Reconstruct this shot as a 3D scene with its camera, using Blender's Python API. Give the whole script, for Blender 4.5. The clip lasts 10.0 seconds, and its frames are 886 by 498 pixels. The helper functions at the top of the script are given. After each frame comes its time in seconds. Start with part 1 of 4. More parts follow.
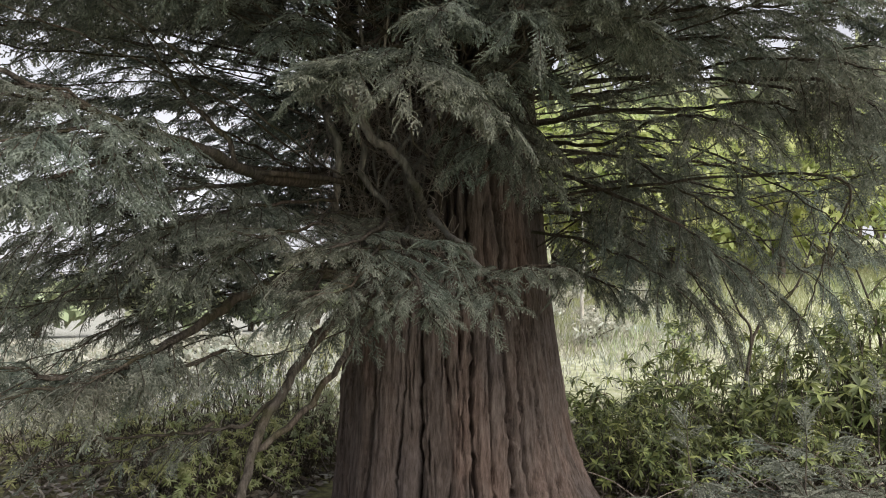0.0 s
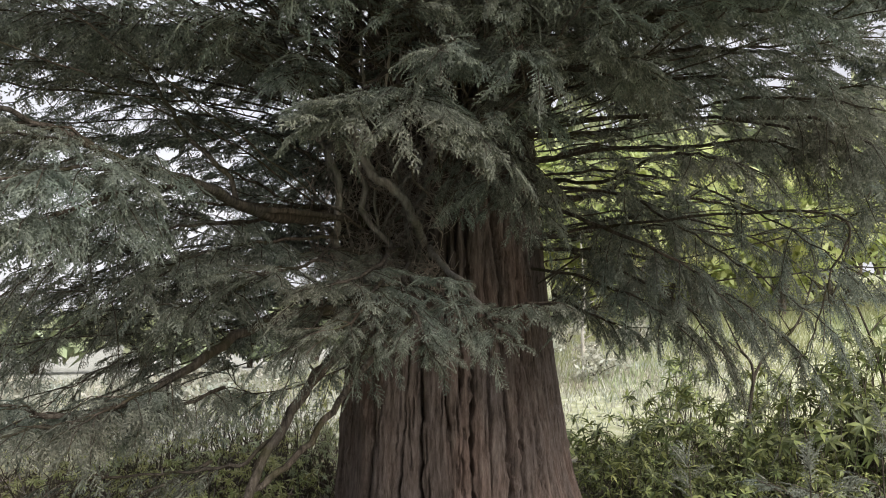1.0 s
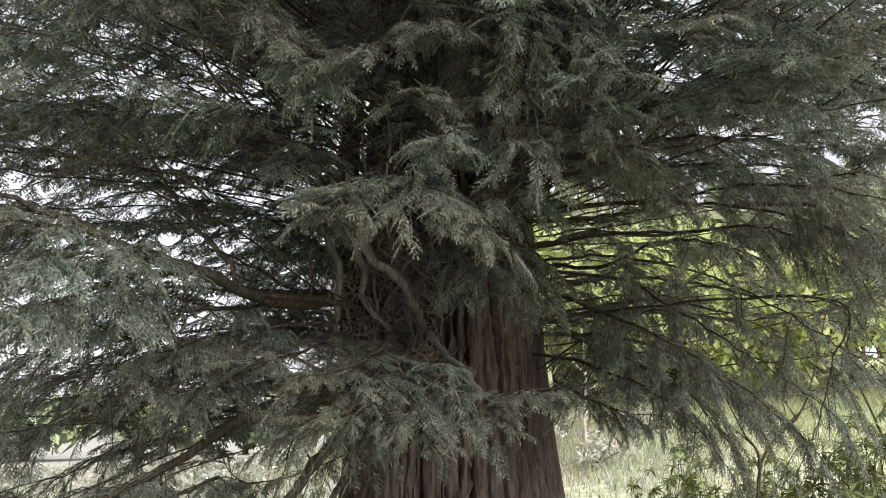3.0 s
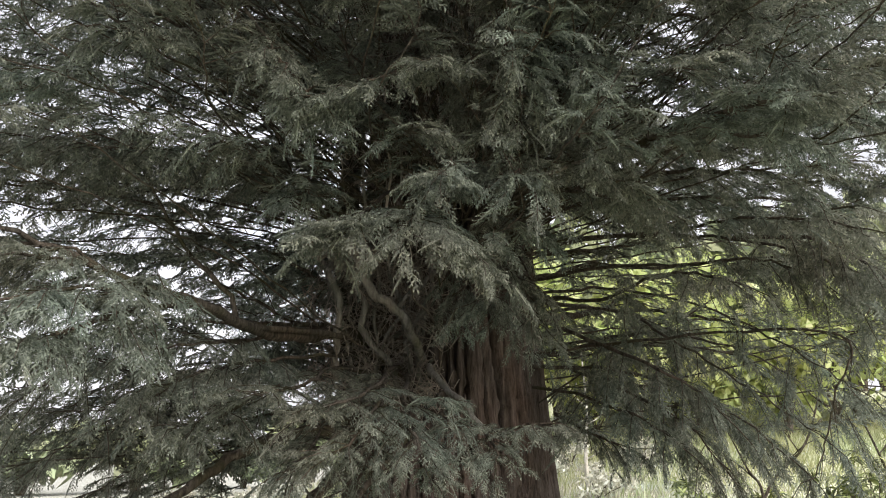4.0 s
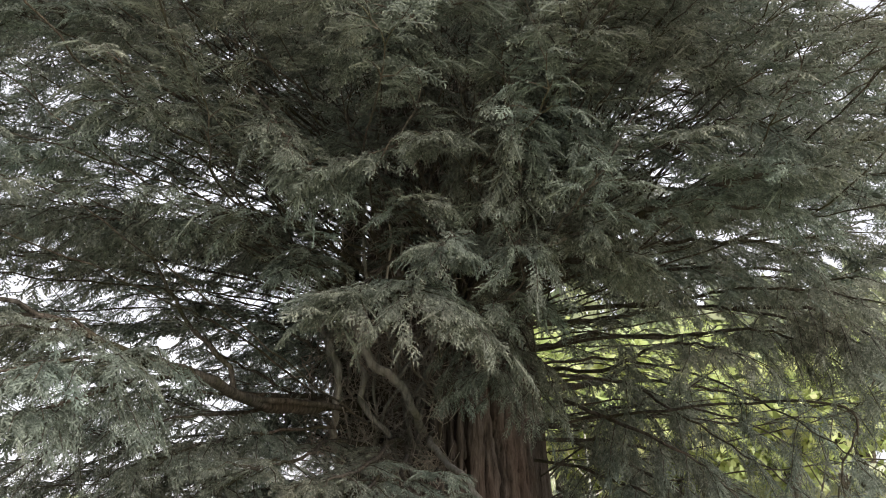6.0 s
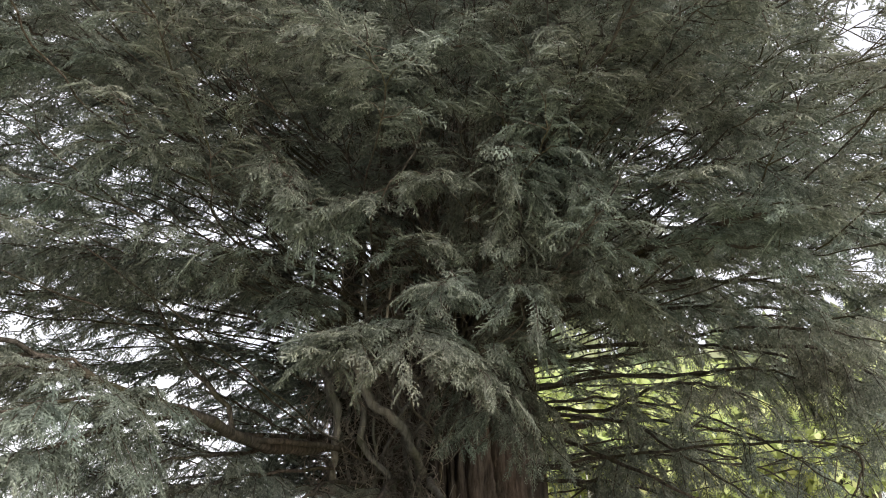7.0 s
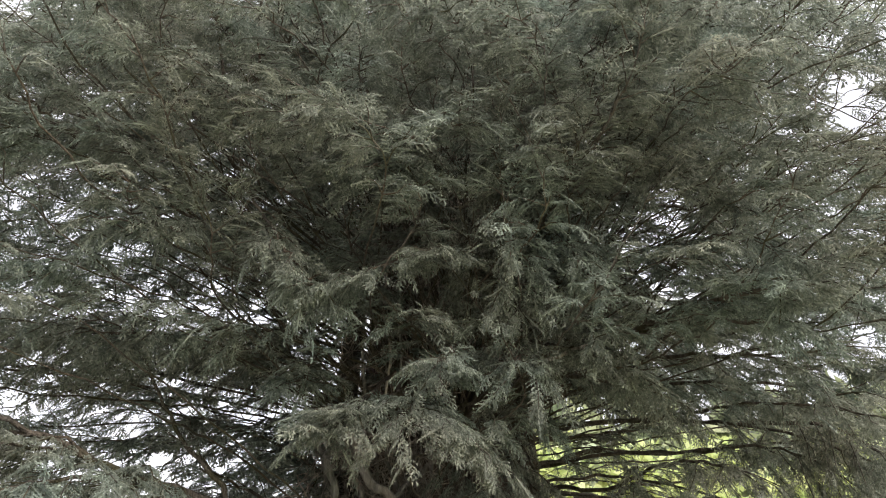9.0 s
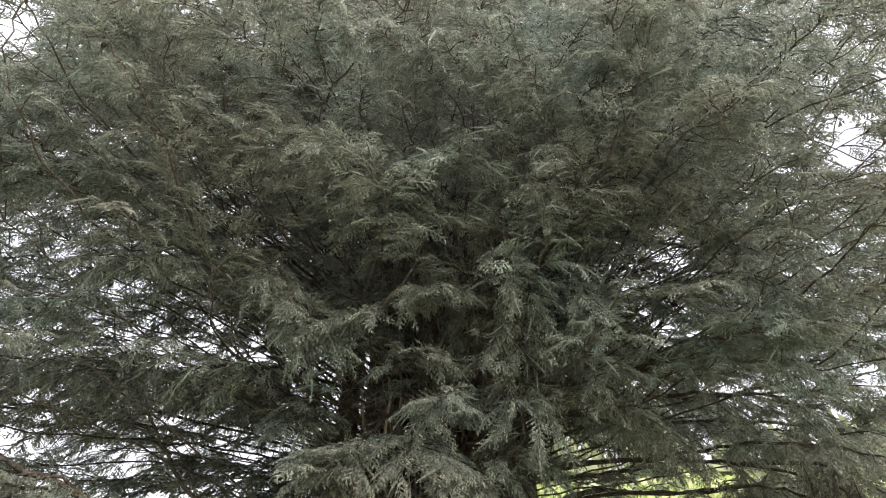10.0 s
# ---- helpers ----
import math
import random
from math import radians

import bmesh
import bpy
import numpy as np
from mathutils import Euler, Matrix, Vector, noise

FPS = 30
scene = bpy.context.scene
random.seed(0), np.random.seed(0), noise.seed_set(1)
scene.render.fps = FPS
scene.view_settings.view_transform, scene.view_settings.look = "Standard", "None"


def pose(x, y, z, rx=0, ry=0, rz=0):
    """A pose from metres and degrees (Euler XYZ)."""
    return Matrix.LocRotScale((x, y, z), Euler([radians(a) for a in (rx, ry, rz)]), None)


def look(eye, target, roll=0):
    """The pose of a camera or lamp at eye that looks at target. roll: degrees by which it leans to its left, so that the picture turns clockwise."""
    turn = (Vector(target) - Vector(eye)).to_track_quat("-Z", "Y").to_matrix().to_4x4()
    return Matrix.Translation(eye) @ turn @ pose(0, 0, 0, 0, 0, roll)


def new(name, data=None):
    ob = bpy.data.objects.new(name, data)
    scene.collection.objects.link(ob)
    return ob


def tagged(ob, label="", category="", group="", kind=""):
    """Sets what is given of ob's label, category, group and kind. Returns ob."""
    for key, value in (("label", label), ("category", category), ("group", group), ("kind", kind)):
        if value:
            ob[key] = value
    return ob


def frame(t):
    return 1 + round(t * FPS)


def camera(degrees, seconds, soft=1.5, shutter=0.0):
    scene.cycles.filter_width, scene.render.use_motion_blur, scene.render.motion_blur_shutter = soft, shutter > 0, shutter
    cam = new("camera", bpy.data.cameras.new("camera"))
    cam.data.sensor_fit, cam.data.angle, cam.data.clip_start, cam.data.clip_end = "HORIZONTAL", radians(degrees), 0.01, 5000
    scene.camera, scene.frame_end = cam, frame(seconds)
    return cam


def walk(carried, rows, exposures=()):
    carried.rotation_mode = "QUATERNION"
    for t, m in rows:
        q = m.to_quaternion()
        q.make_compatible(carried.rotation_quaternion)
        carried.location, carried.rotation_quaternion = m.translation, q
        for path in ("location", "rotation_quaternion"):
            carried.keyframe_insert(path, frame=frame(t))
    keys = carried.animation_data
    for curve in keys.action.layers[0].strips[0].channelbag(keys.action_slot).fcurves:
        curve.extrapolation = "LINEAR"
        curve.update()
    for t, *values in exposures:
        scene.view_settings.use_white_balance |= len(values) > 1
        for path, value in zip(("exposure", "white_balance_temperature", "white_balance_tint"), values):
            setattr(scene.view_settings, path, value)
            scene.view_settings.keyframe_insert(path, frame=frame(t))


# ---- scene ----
cam = camera(58.23, 10.0, soft=1.0)
PATH = [
    (0.0, look((0.000, -6.600, 1.550), (-0.0001, 3.3757, 2.2475), 0.156)),
    (0.5, look((0.000, -6.602, 1.553), (-0.0016, 3.3571, 2.4565), 0.088)),
    (1.0, look((0.000, -6.604, 1.556), (-0.0034, 3.3297, 2.7027), 0.205)),
    (1.5, look((0.000, -6.607, 1.559), (-0.0047, 3.2924, 2.9754), 0.157)),
    (2.0, look((0.000, -6.610, 1.563), (-0.0044, 3.2448, 3.2631), 0.105)),
    (2.5, look((0.000, -6.612, 1.566), (-0.0035, 3.1943, 3.5245), 0.142)),
    (4.0, look((0.000, -6.618, 1.574), (-0.0055, 3.0482, 4.1361), 0.211)),
    (4.5, look((0.000, -6.620, 1.577), (-0.0076, 2.9870, 4.3525), 0.193)),
    (5.0, look((0.000, -6.622, 1.580), (-0.0078, 2.9235, 4.5596), 0.250)),
    (5.5, look((0.000, -6.624, 1.583), (-0.0093, 2.8609, 4.7501), 0.253)),
    (7.0, look((0.000, -6.631, 1.592), (-0.0145, 2.6110, 5.4109), 0.225)),
    (7.5, look((0.000, -6.633, 1.595), (-0.0167, 2.5231, 5.6152), 0.229)),
    (8.0, look((0.000, -6.635, 1.598), (-0.0169, 2.4245, 5.8308), 0.246)),
    (8.5, look((0.000, -6.637, 1.601), (-0.0139, 2.3278, 6.0306), 0.254)),
    (9.0, look((0.000, -6.640, 1.604), (-0.0130, 2.2185, 6.2438), 0.234)),
    (9.5, look((0.000, -6.642, 1.607), (-0.0155, 2.1118, 6.4411), 0.298)),
    (10.0, look((0.000, -6.644, 1.610), (-0.0172, 1.9949, 6.6462), 0.329)),
]
walk(cam, PATH, exposures=((0.0, 0.5), (2.5, 0.76), (5.0, 0.92), (10.0, 1.23)))

# ---- light ----
SUN_ELEV, SUN_AZ = radians(45), radians(135)
world = bpy.data.worlds.new("sky")
scene.world = world
world.use_nodes = True
wn = world.node_tree
sky = wn.nodes.new("ShaderNodeTexSky")
sky.sky_type, sky.sun_disc = "NISHITA", False
sky.sun_elevation, sky.sun_rotation = SUN_ELEV, SUN_AZ
sky.air_density, sky.dust_density, sky.ozone_density = 1.0, 4.0, 1.0
# thin high cloud over the blue
cloud = wn.nodes.new("ShaderNodeTexNoise")
cloud.inputs["Scale"].default_value, cloud.inputs["Detail"].default_value = 3.0, 5.0
veil = wn.nodes.new("ShaderNodeValToRGB")
veil.color_ramp.elements[0].position, veil.color_ramp.elements[0].color = 0.25, (3.9, 3.9, 4.2, 1)
veil.color_ramp.elements[1].position, veil.color_ramp.elements[1].color = 0.75, (6.0, 5.9, 6.2, 1)
wn.links.new(cloud.outputs[0], veil.inputs[0])
cover = wn.nodes.new("ShaderNodeMix")
cover.data_type = "RGBA"
cover.inputs[0].default_value = 0.85
wn.links.new(sky.outputs[0], cover.inputs[6])
wn.links.new(veil.outputs[0], cover.inputs[7])
wn.links.new(cover.outputs[2], wn.nodes["Background"].inputs[0])
wn.nodes["Background"].inputs[1].default_value = 0.125
sun = new("sun", bpy.data.lights.new("sun", "SUN"))
sun.data.energy, sun.data.angle, sun.data.color = 4.9, radians(80), (1.0, 0.97, 0.91)
sun.matrix_world = look((0, 0, 0), (-math.sin(SUN_AZ) * math.cos(SUN_ELEV), -math.cos(SUN_AZ) * math.cos(SUN_ELEV), -math.sin(SUN_ELEV)))


# ---- materials ----
def shader(name, rough=0.8):
    m = bpy.data.materials.new(name)
    m.use_nodes = True
    b = m.node_tree.nodes["Principled BSDF"]
    b.inputs["Roughness"].default_value = rough
    return m, m.node_tree, b


def noise_tex(nt, scale, detail=4.0, stretch=(1, 1, 1), rough=0.55):
    co = nt.nodes.new("ShaderNodeTexCoord")
    mp = nt.nodes.new("ShaderNodeMapping")
    mp.inputs["Scale"].default_value = stretch
    n = nt.nodes.new("ShaderNodeTexNoise")
    n.inputs["Scale"].default_value, n.inputs["Detail"].default_value, n.inputs["Roughness"].default_value = scale, detail, rough
    nt.links.new(co.outputs["Object"], mp.inputs[0])
    nt.links.new(mp.outputs[0], n.inputs["Vector"])
    return n.outputs["Fac"]


def ramp(nt, fac, *stops):
    r = nt.nodes.new("ShaderNodeValToRGB")
    while len(r.color_ramp.elements) < len(stops):
        r.color_ramp.elements.new(0.5)
    for e, (p, c) in zip(r.color_ramp.elements, stops):
        e.position, e.color = p, (*c, 1)
    nt.links.new(fac, r.inputs[0])
    return r.outputs[0]


def mix(nt, kind, fac, a, b):
    m = nt.nodes.new("ShaderNodeMix")
    m.data_type, m.blend_type = "RGBA", kind
    if isinstance(fac, float):
        m.inputs[0].default_value = fac
    else:
        nt.links.new(fac, m.inputs[0])
    nt.links.new(a, m.inputs[6])
    nt.links.new(b, m.inputs[7])
    return m.outputs[2]


def bump(nt, b, height, strength, dist=0.01):
    n = nt.nodes.new("ShaderNodeBump")
    n.inputs["Strength"].default_value, n.inputs["Distance"].default_value = strength, dist
    nt.links.new(height, n.inputs["Height"])
    nt.links.new(n.outputs[0], b.inputs["Normal"])


def bark_material(name, dark, mid, light, fibre, moss=None, grain=0.16):
    m, nt, b = shader(name, 0.9)
    fine = noise_tex(nt, fibre, 8, (1, 1, grain), 0.7)
    wide = noise_tex(nt, 3.0, 5, (1, 1, 0.35))
    col = ramp(nt, fine, (0.3, dark), (0.46, mid), (0.7, light))
    tint = ramp(nt, wide, (0.3, (0.66, 0.68, 0.72)), (0.52, (1, 0.98, 0.95)), (0.7, (1.25, 1.1, 1.02)))
    col = mix(nt, "MULTIPLY", 1.0, col, tint)
    if moss:
        patch = ramp(nt, noise_tex(nt, 5, 5), (0.5, (0, 0, 0)), (0.66, (0.6, 0.6, 0.6)))
        green = nt.nodes.new("ShaderNodeRGB")
        green.outputs[0].default_value = (*moss, 1)
        col = mix(nt, "MIX", patch, col, green.outputs[0])
    nt.links.new(col, b.inputs["Base Color"])
    b.inputs["Specular IOR Level"].default_value = 0.15
    flakes = noise_tex(nt, fibre * 4, 6, (1, 1, 0.3), 0.7)
    height = mix(nt, "MIX", 0.4, fine, flakes)
    bump(nt, b, height, 1.0, 0.035)
    return m


def leaf_material(name, a, b2, c, see=0.3, rough=0.55, patch=1.3, tuft=0.0):
    m, nt, b = shader(name, rough)
    geo = nt.nodes.new("ShaderNodeNewGeometry")
    rnd = ramp(nt, geo.outputs["Random Per Island"], (0.0, a), (0.55, b2), (1.0, c))
    wide = ramp(nt, noise_tex(nt, patch, 3), (0.3, (0.95, 0.88, 0.82)), (0.5, (0.95, 0.95, 0.92)), (0.7, (0.93, 1.05, 1.06)))
    col = mix(nt, "MULTIPLY", 1.0, rnd, wide)
    if tuft:
        col = mix(nt, "MULTIPLY", 1.0, col, ramp(nt, noise_tex(nt, tuft, 3), (0.34, (0.68, 0.68, 0.68)), (0.5, (0.95, 0.95, 0.95)), (0.64, (1.4, 1.4, 1.38))))
    nt.links.new(col, b.inputs["Base Color"])
    b.inputs["Specular IOR Level"].default_value = 0.35
    t = nt.nodes.new("ShaderNodeBsdfTranslucent")
    nt.links.new(col, t.inputs[0])
    s = nt.nodes.new("ShaderNodeMixShader")
    s.inputs[0].default_value = see
    nt.links.new(b.outputs[0], s.inputs[1])
    nt.links.new(t.outputs[0], s.inputs[2])
    nt.links.new(s.outputs[0], nt.nodes["Material Output"].inputs[0])
    return m


BARK = bark_material("fibrous_bark", (0.036, 0.028, 0.025), (0.104, 0.081, 0.072), (0.2, 0.166, 0.152), 34)
LIMB = bark_material("limb_bark", (0.03, 0.026, 0.022), (0.085, 0.072, 0.06), (0.19, 0.165, 0.14), 40, (0.06, 0.06, 0.022))
STEM = bark_material("grey_stem_bark", (0.09, 0.083, 0.074), (0.2, 0.188, 0.17), (0.35, 0.335, 0.31), 40, (0.1, 0.105, 0.065))
TWIG = bark_material("dead_twig", (0.13, 0.11, 0.095), (0.29, 0.25, 0.22), (0.52, 0.48, 0.44), 60)
NEEDLE = leaf_material("conifer_needles", (0.13, 0.144, 0.121), (0.2, 0.214, 0.181), (0.325, 0.34, 0.293), 0.5, tuft=17.0)
RHODO = leaf_material("rhododendron_leaves", (0.06, 0.074, 0.03), (0.145, 0.168, 0.066), (0.38, 0.42, 0.16), 0.35, 0.42, 2.5)
BUSH = leaf_material("shrub_leaves", (0.31, 0.35, 0.13), (0.47, 0.52, 0.22), (0.64, 0.66, 0.38), 0.5, 0.6, 0.7)
FAR = leaf_material("far_leaves", (0.2, 0.23, 0.13), (0.3, 0.33, 0.2), (0.42, 0.45, 0.3), 0.3, 0.7, 0.3)
SCRUB = leaf_material("undergrowth_leaves", (0.22, 0.24, 0.09), (0.38, 0.4, 0.18), (0.58, 0.58, 0.34), 0.45, 0.6, 2.0)
PALE = bark_material("pale_bark", (0.16, 0.15, 0.13), (0.4, 0.38, 0.34), (0.6, 0.58, 0.54), 12)

GROUND, nt, b = shader("ground_cover", 0.95)
g1 = ramp(nt, noise_tex(nt, 9, 8), (0.3, (0.05, 0.038, 0.024)), (0.5, (0.13, 0.12, 0.05)), (0.72, (0.26, 0.24, 0.13)))
g2 = ramp(nt, noise_tex(nt, 0.5, 5), (0.35, (0.75, 0.72, 0.66)), (0.65, (1.25, 1.35, 1.0)))
g3 = ramp(nt, noise_tex(nt, 6, 8), (0.3, (0.22, 0.24, 0.12)), (0.5, (0.36, 0.37, 0.24)), (0.72, (0.52, 0.52, 0.42)))
xyz = nt.nodes.new("ShaderNodeSeparateXYZ")
nt.links.new(nt.nodes.new("ShaderNodeTexCoord").outputs["Object"], xyz.inputs[0])
reach = nt.nodes.new("ShaderNodeMapRange")
reach.inputs[1].default_value, reach.inputs[2].default_value = 2.0, 6.0
nt.links.new(xyz.outputs[1], reach.inputs[0])
# path: unseen pale ground round the camera, added to bounce light under the crown
path = nt.nodes.new("ShaderNodeMapRange")
path.inputs[1].default_value, path.inputs[2].default_value = -3.6, -5.0
nt.links.new(xyz.outputs[1], path.inputs[0])
open_and_bounce_ground = nt.nodes.new("ShaderNodeMath")
open_and_bounce_ground.operation = "MAXIMUM"
nt.links.new(reach.outputs[0], open_and_bounce_ground.inputs[0])
nt.links.new(path.outputs[0], open_and_bounce_ground.inputs[1])
g4 = ramp(nt, noise_tex(nt, 5, 8), (0.3, (0.15, 0.15, 0.12)), (0.5, (0.27, 0.27, 0.24)), (0.72, (0.45, 0.45, 0.42)))
bare = nt.nodes.new("ShaderNodeMapRange")
bare.inputs[1].default_value, bare.inputs[2].default_value = -0.5, -3.0
nt.links.new(xyz.outputs[0], bare.inputs[0])
nt.links.new(mix(nt, "MIX", open_and_bounce_ground.outputs[0], mix(nt, "MULTIPLY", 1.0, g1, g2), mix(nt, "MIX", bare.outputs[0], g3, g4)), b.inputs["Base Color"])
bump(nt, b, noise_tex(nt, 30, 6), 0.8, 0.03)
GRASS = leaf_material("meadow_grass", (0.24, 0.26, 0.12), (0.36, 0.38, 0.22), (0.48, 0.49, 0.34), 0.5, 0.7, 0.4)
STRAW = leaf_material("dry_straw", (0.28, 0.28, 0.22), (0.42, 0.42, 0.36), (0.62, 0.61, 0.56), 0.35, 0.8, 1.0)
LITTER = leaf_material("fallen_leaves", (0.07, 0.055, 0.04), (0.15, 0.12, 0.092), (0.36, 0.33, 0.29), 0.1, 0.7, 2.0)


# ---- mesh helpers ----
def mesh_object(name, verts, faces, material, parent=None, label="", smooth=False):
    """faces: one array (n, 3 or 4), or a list of such arrays."""
    verts = np.asarray(verts, dtype=np.float32)
    sets = [np.asarray(f, dtype=np.int32) for f in (faces if isinstance(faces, list) else [faces]) if len(f)]
    me = bpy.data.meshes.new(name)
    me.vertices.add(len(verts))
    me.vertices.foreach_set("co", verts.ravel())
    loops = np.concatenate([f.ravel() for f in sets])
    size = np.concatenate([np.full(len(f), f.shape[1], dtype=np.int32) for f in sets])
    me.loops.add(len(loops))
    me.loops.foreach_set("vertex_index", loops)
    me.polygons.add(len(size))
    me.polygons.foreach_set("loop_start", np.concatenate([[0], np.cumsum(size)[:-1]]).astype(np.int32))
    if smooth:
        me.polygons.foreach_set("use_smooth", np.ones(len(size), dtype=bool))
    me.update(calc_edges=True)
    me.materials.append(material)
    ob = new(name, me)
    if parent:
        ob.parent = parent
    if label:
        tagged(ob, label)
    return ob


def joined(pieces):
    """Joins (verts, faces) pairs of one face size."""
    vs, fs, n = [], [], 0
    for v, f in pieces:
        vs.append(v)
        fs.append(np.asarray(f) + n)
        n += len(v)
    return np.concatenate(vs), np.concatenate(fs)


def curve_points(ctrl, n):
    """A smooth line through the control points (Catmull-Rom), n points."""
    c = np.asarray(ctrl, float)
    c = np.vstack([2 * c[0] - c[1], c, 2 * c[-1] - c[-2]])
    k = len(c) - 3
    u = np.linspace(0, k - 1e-6, n)
    i = u.astype(int)
    t = (u - i)[:, None]
    a, b_, d, e = c[i], c[i + 1], c[i + 2], c[i + 3]
    return 0.5 * (2 * b_ + (d - a) * t + (2 * a - 5 * b_ + 4 * d - e) * t ** 2 + (3 * b_ - a - 3 * d + e) * t ** 3)


def tube(points, radii, sides=6):
    p = np.asarray(points, float)
    tang = np.gradient(p, axis=0)
    tang /= np.linalg.norm(tang, axis=1)[:, None] + 1e-9
    ref = np.array([0.31, 0.17, 0.93]) if abs(tang[0][2]) < 0.9 else np.array([0.9, 0.3, 0.1])
    u = np.cross(tang, ref)
    u /= np.linalg.norm(u, axis=1)[:, None] + 1e-9
    w = np.cross(tang, u)
    a = np.linspace(0, 2 * np.pi, sides, endpoint=False)
    r = np.asarray(radii, float)[:, None, None]
    v = p[:, None] + r * (np.cos(a)[None, :, None] * u[:, None] + np.sin(a)[None, :, None] * w[:, None])
    n = len(p)
    i = np.arange(n - 1)[:, None] * sides
    j = np.arange(sides)[None]
    k = (j + 1) % sides
    f = np.stack([i + j, i + k, i + sides + k, i + sides + j], -1).reshape(-1, 4)
    return v.reshape(-1, 3), f


rng = np.random.default_rng(7)


# ---- foliage sprays ----
def frond_template(pairs, teeth, seed, wide=1.0):
    """A flat feathery conifer spray, 1 long, along +x, its face to +z."""
    g = np.random.default_rng(seed)
    tri = []

    def sliver(o, d, ln, wd):
        n = np.array([-d[1], d[0], 0])
        m = o + d * ln * 0.45
        tri.append((o, m + n * wd / 2 + [0, 0, g.normal(0, .006)], o + d * ln))
        tri.append((o, o + d * ln, m - n * wd / 2 + [0, 0, g.normal(0, .006)]))

    def tooth(o, d, ln, wd):
        n = np.array([-d[1], d[0], 0])
        k = g.normal(0, .3) * wd
        tri.append((o - d * .006 + n * wd / 2 + [0, 0, k], o + d * ln + [0, 0, g.normal(0, .012)], o - d * .006 - n * wd / 2 - [0, 0, k]))

    sliver(np.zeros(3), np.array([1.0, 0, 0]), 1.0, 0.02)
    for i in range(pairs * 2):
        u = 0.08 + 0.9 * (i / 2) / pairs
        side = 1 if i % 2 else -1
        ln = (0.42 * (1 - u) ** 0.75 * min(1, 0.55 + 2 * u) + 0.05) * g.uniform(0.75, 1.15)
        an = radians(g.uniform(38, 56) - 12 * u) * side
        d = np.array([math.cos(an), math.sin(an), -g.uniform(0.02, 0.22)])
        o = np.array([u, 0, 0])
        tooth(o, d, ln, 0.026 * wide)
        k = max(2, round(teeth * ln / 0.42))
        for j in range(k):
            s = (j + 0.7) / k
            a2 = an + radians(g.uniform(30, 50)) * (1 if j % 2 else -1)
            d2 = np.array([math.cos(a2), math.sin(a2), d[2] - g.uniform(0, 0.25)])
            tooth(o + d * ln * s, d2, 0.075 * g.uniform(0.7, 1.25) * (1.1 - 0.4 * s) * wide ** 0.5, 0.04 * wide)
    v = np.array(tri).reshape(-1, 3)
    v[:, 2] -= 0.22 * v[:, 0] ** 2 + 0.25 * v[:, 1] ** 2
    return v


FRONDS = {"small": [frond_template(5, 5, 80 + s, 1.45) for s in range(6)], "fine": [frond_template(7, 8, s) for s in range(6)],
          "mid": [frond_template(5, 4, 60 + s, 1.7) for s in range(6)], "rough": [frond_template(4, 2, 40 + s, 2.2) for s in range(6)]}


def place_fronds(o, d, up, size, style):
    """Stamps one spray at each origin o, along d, its face towards up."""
    d = d / (np.linalg.norm(d, axis=1)[:, None] + 1e-9)
    y = np.cross(up, d)
    y /= np.linalg.norm(y, axis=1)[:, None] + 1e-9
    z = np.cross(d, y)
    out = []
    pick = rng.integers(0, 6, len(o))
    for k, tpl in enumerate(FRONDS[style]):
        s = pick == k
        if not s.any():
            continue
        m = np.stack([d[s], y[s] * rng.uniform(0.8, 1.15, s.sum())[:, None], z[s]], 1) * size[s][:, None, None]
        out.append((np.einsum("vk,nkj->nvj", tpl, m) + o[s][:, None]).reshape(-1, 3))
    return np.concatenate(out) if out else np.zeros((0, 3))


# ---- the great conifer ----
def empty(name, at=(0, 0, 0)):
    ob = new(name)
    ob.location = at
    return ob


tree = tagged(empty("conifer_tree"), "huge old conifer with fibrous red-brown bark and drooping grey-green sprays", "tree")


def trunk_radius(z):
    r = 0.50 + 0.37 * np.exp(-np.clip(z - 0.9, 0, None) / 4.6) - 0.018 * np.clip(z - 5, 0, None) - 0.05 * np.clip(z - 8, 0, None)
    return np.clip(r, 0.05, None) + 0.05 * np.exp(-np.clip(z - 0.2, 0, None) / 0.9) + 0.05 * np.exp(-np.clip(z, 0, None) / 0.35)


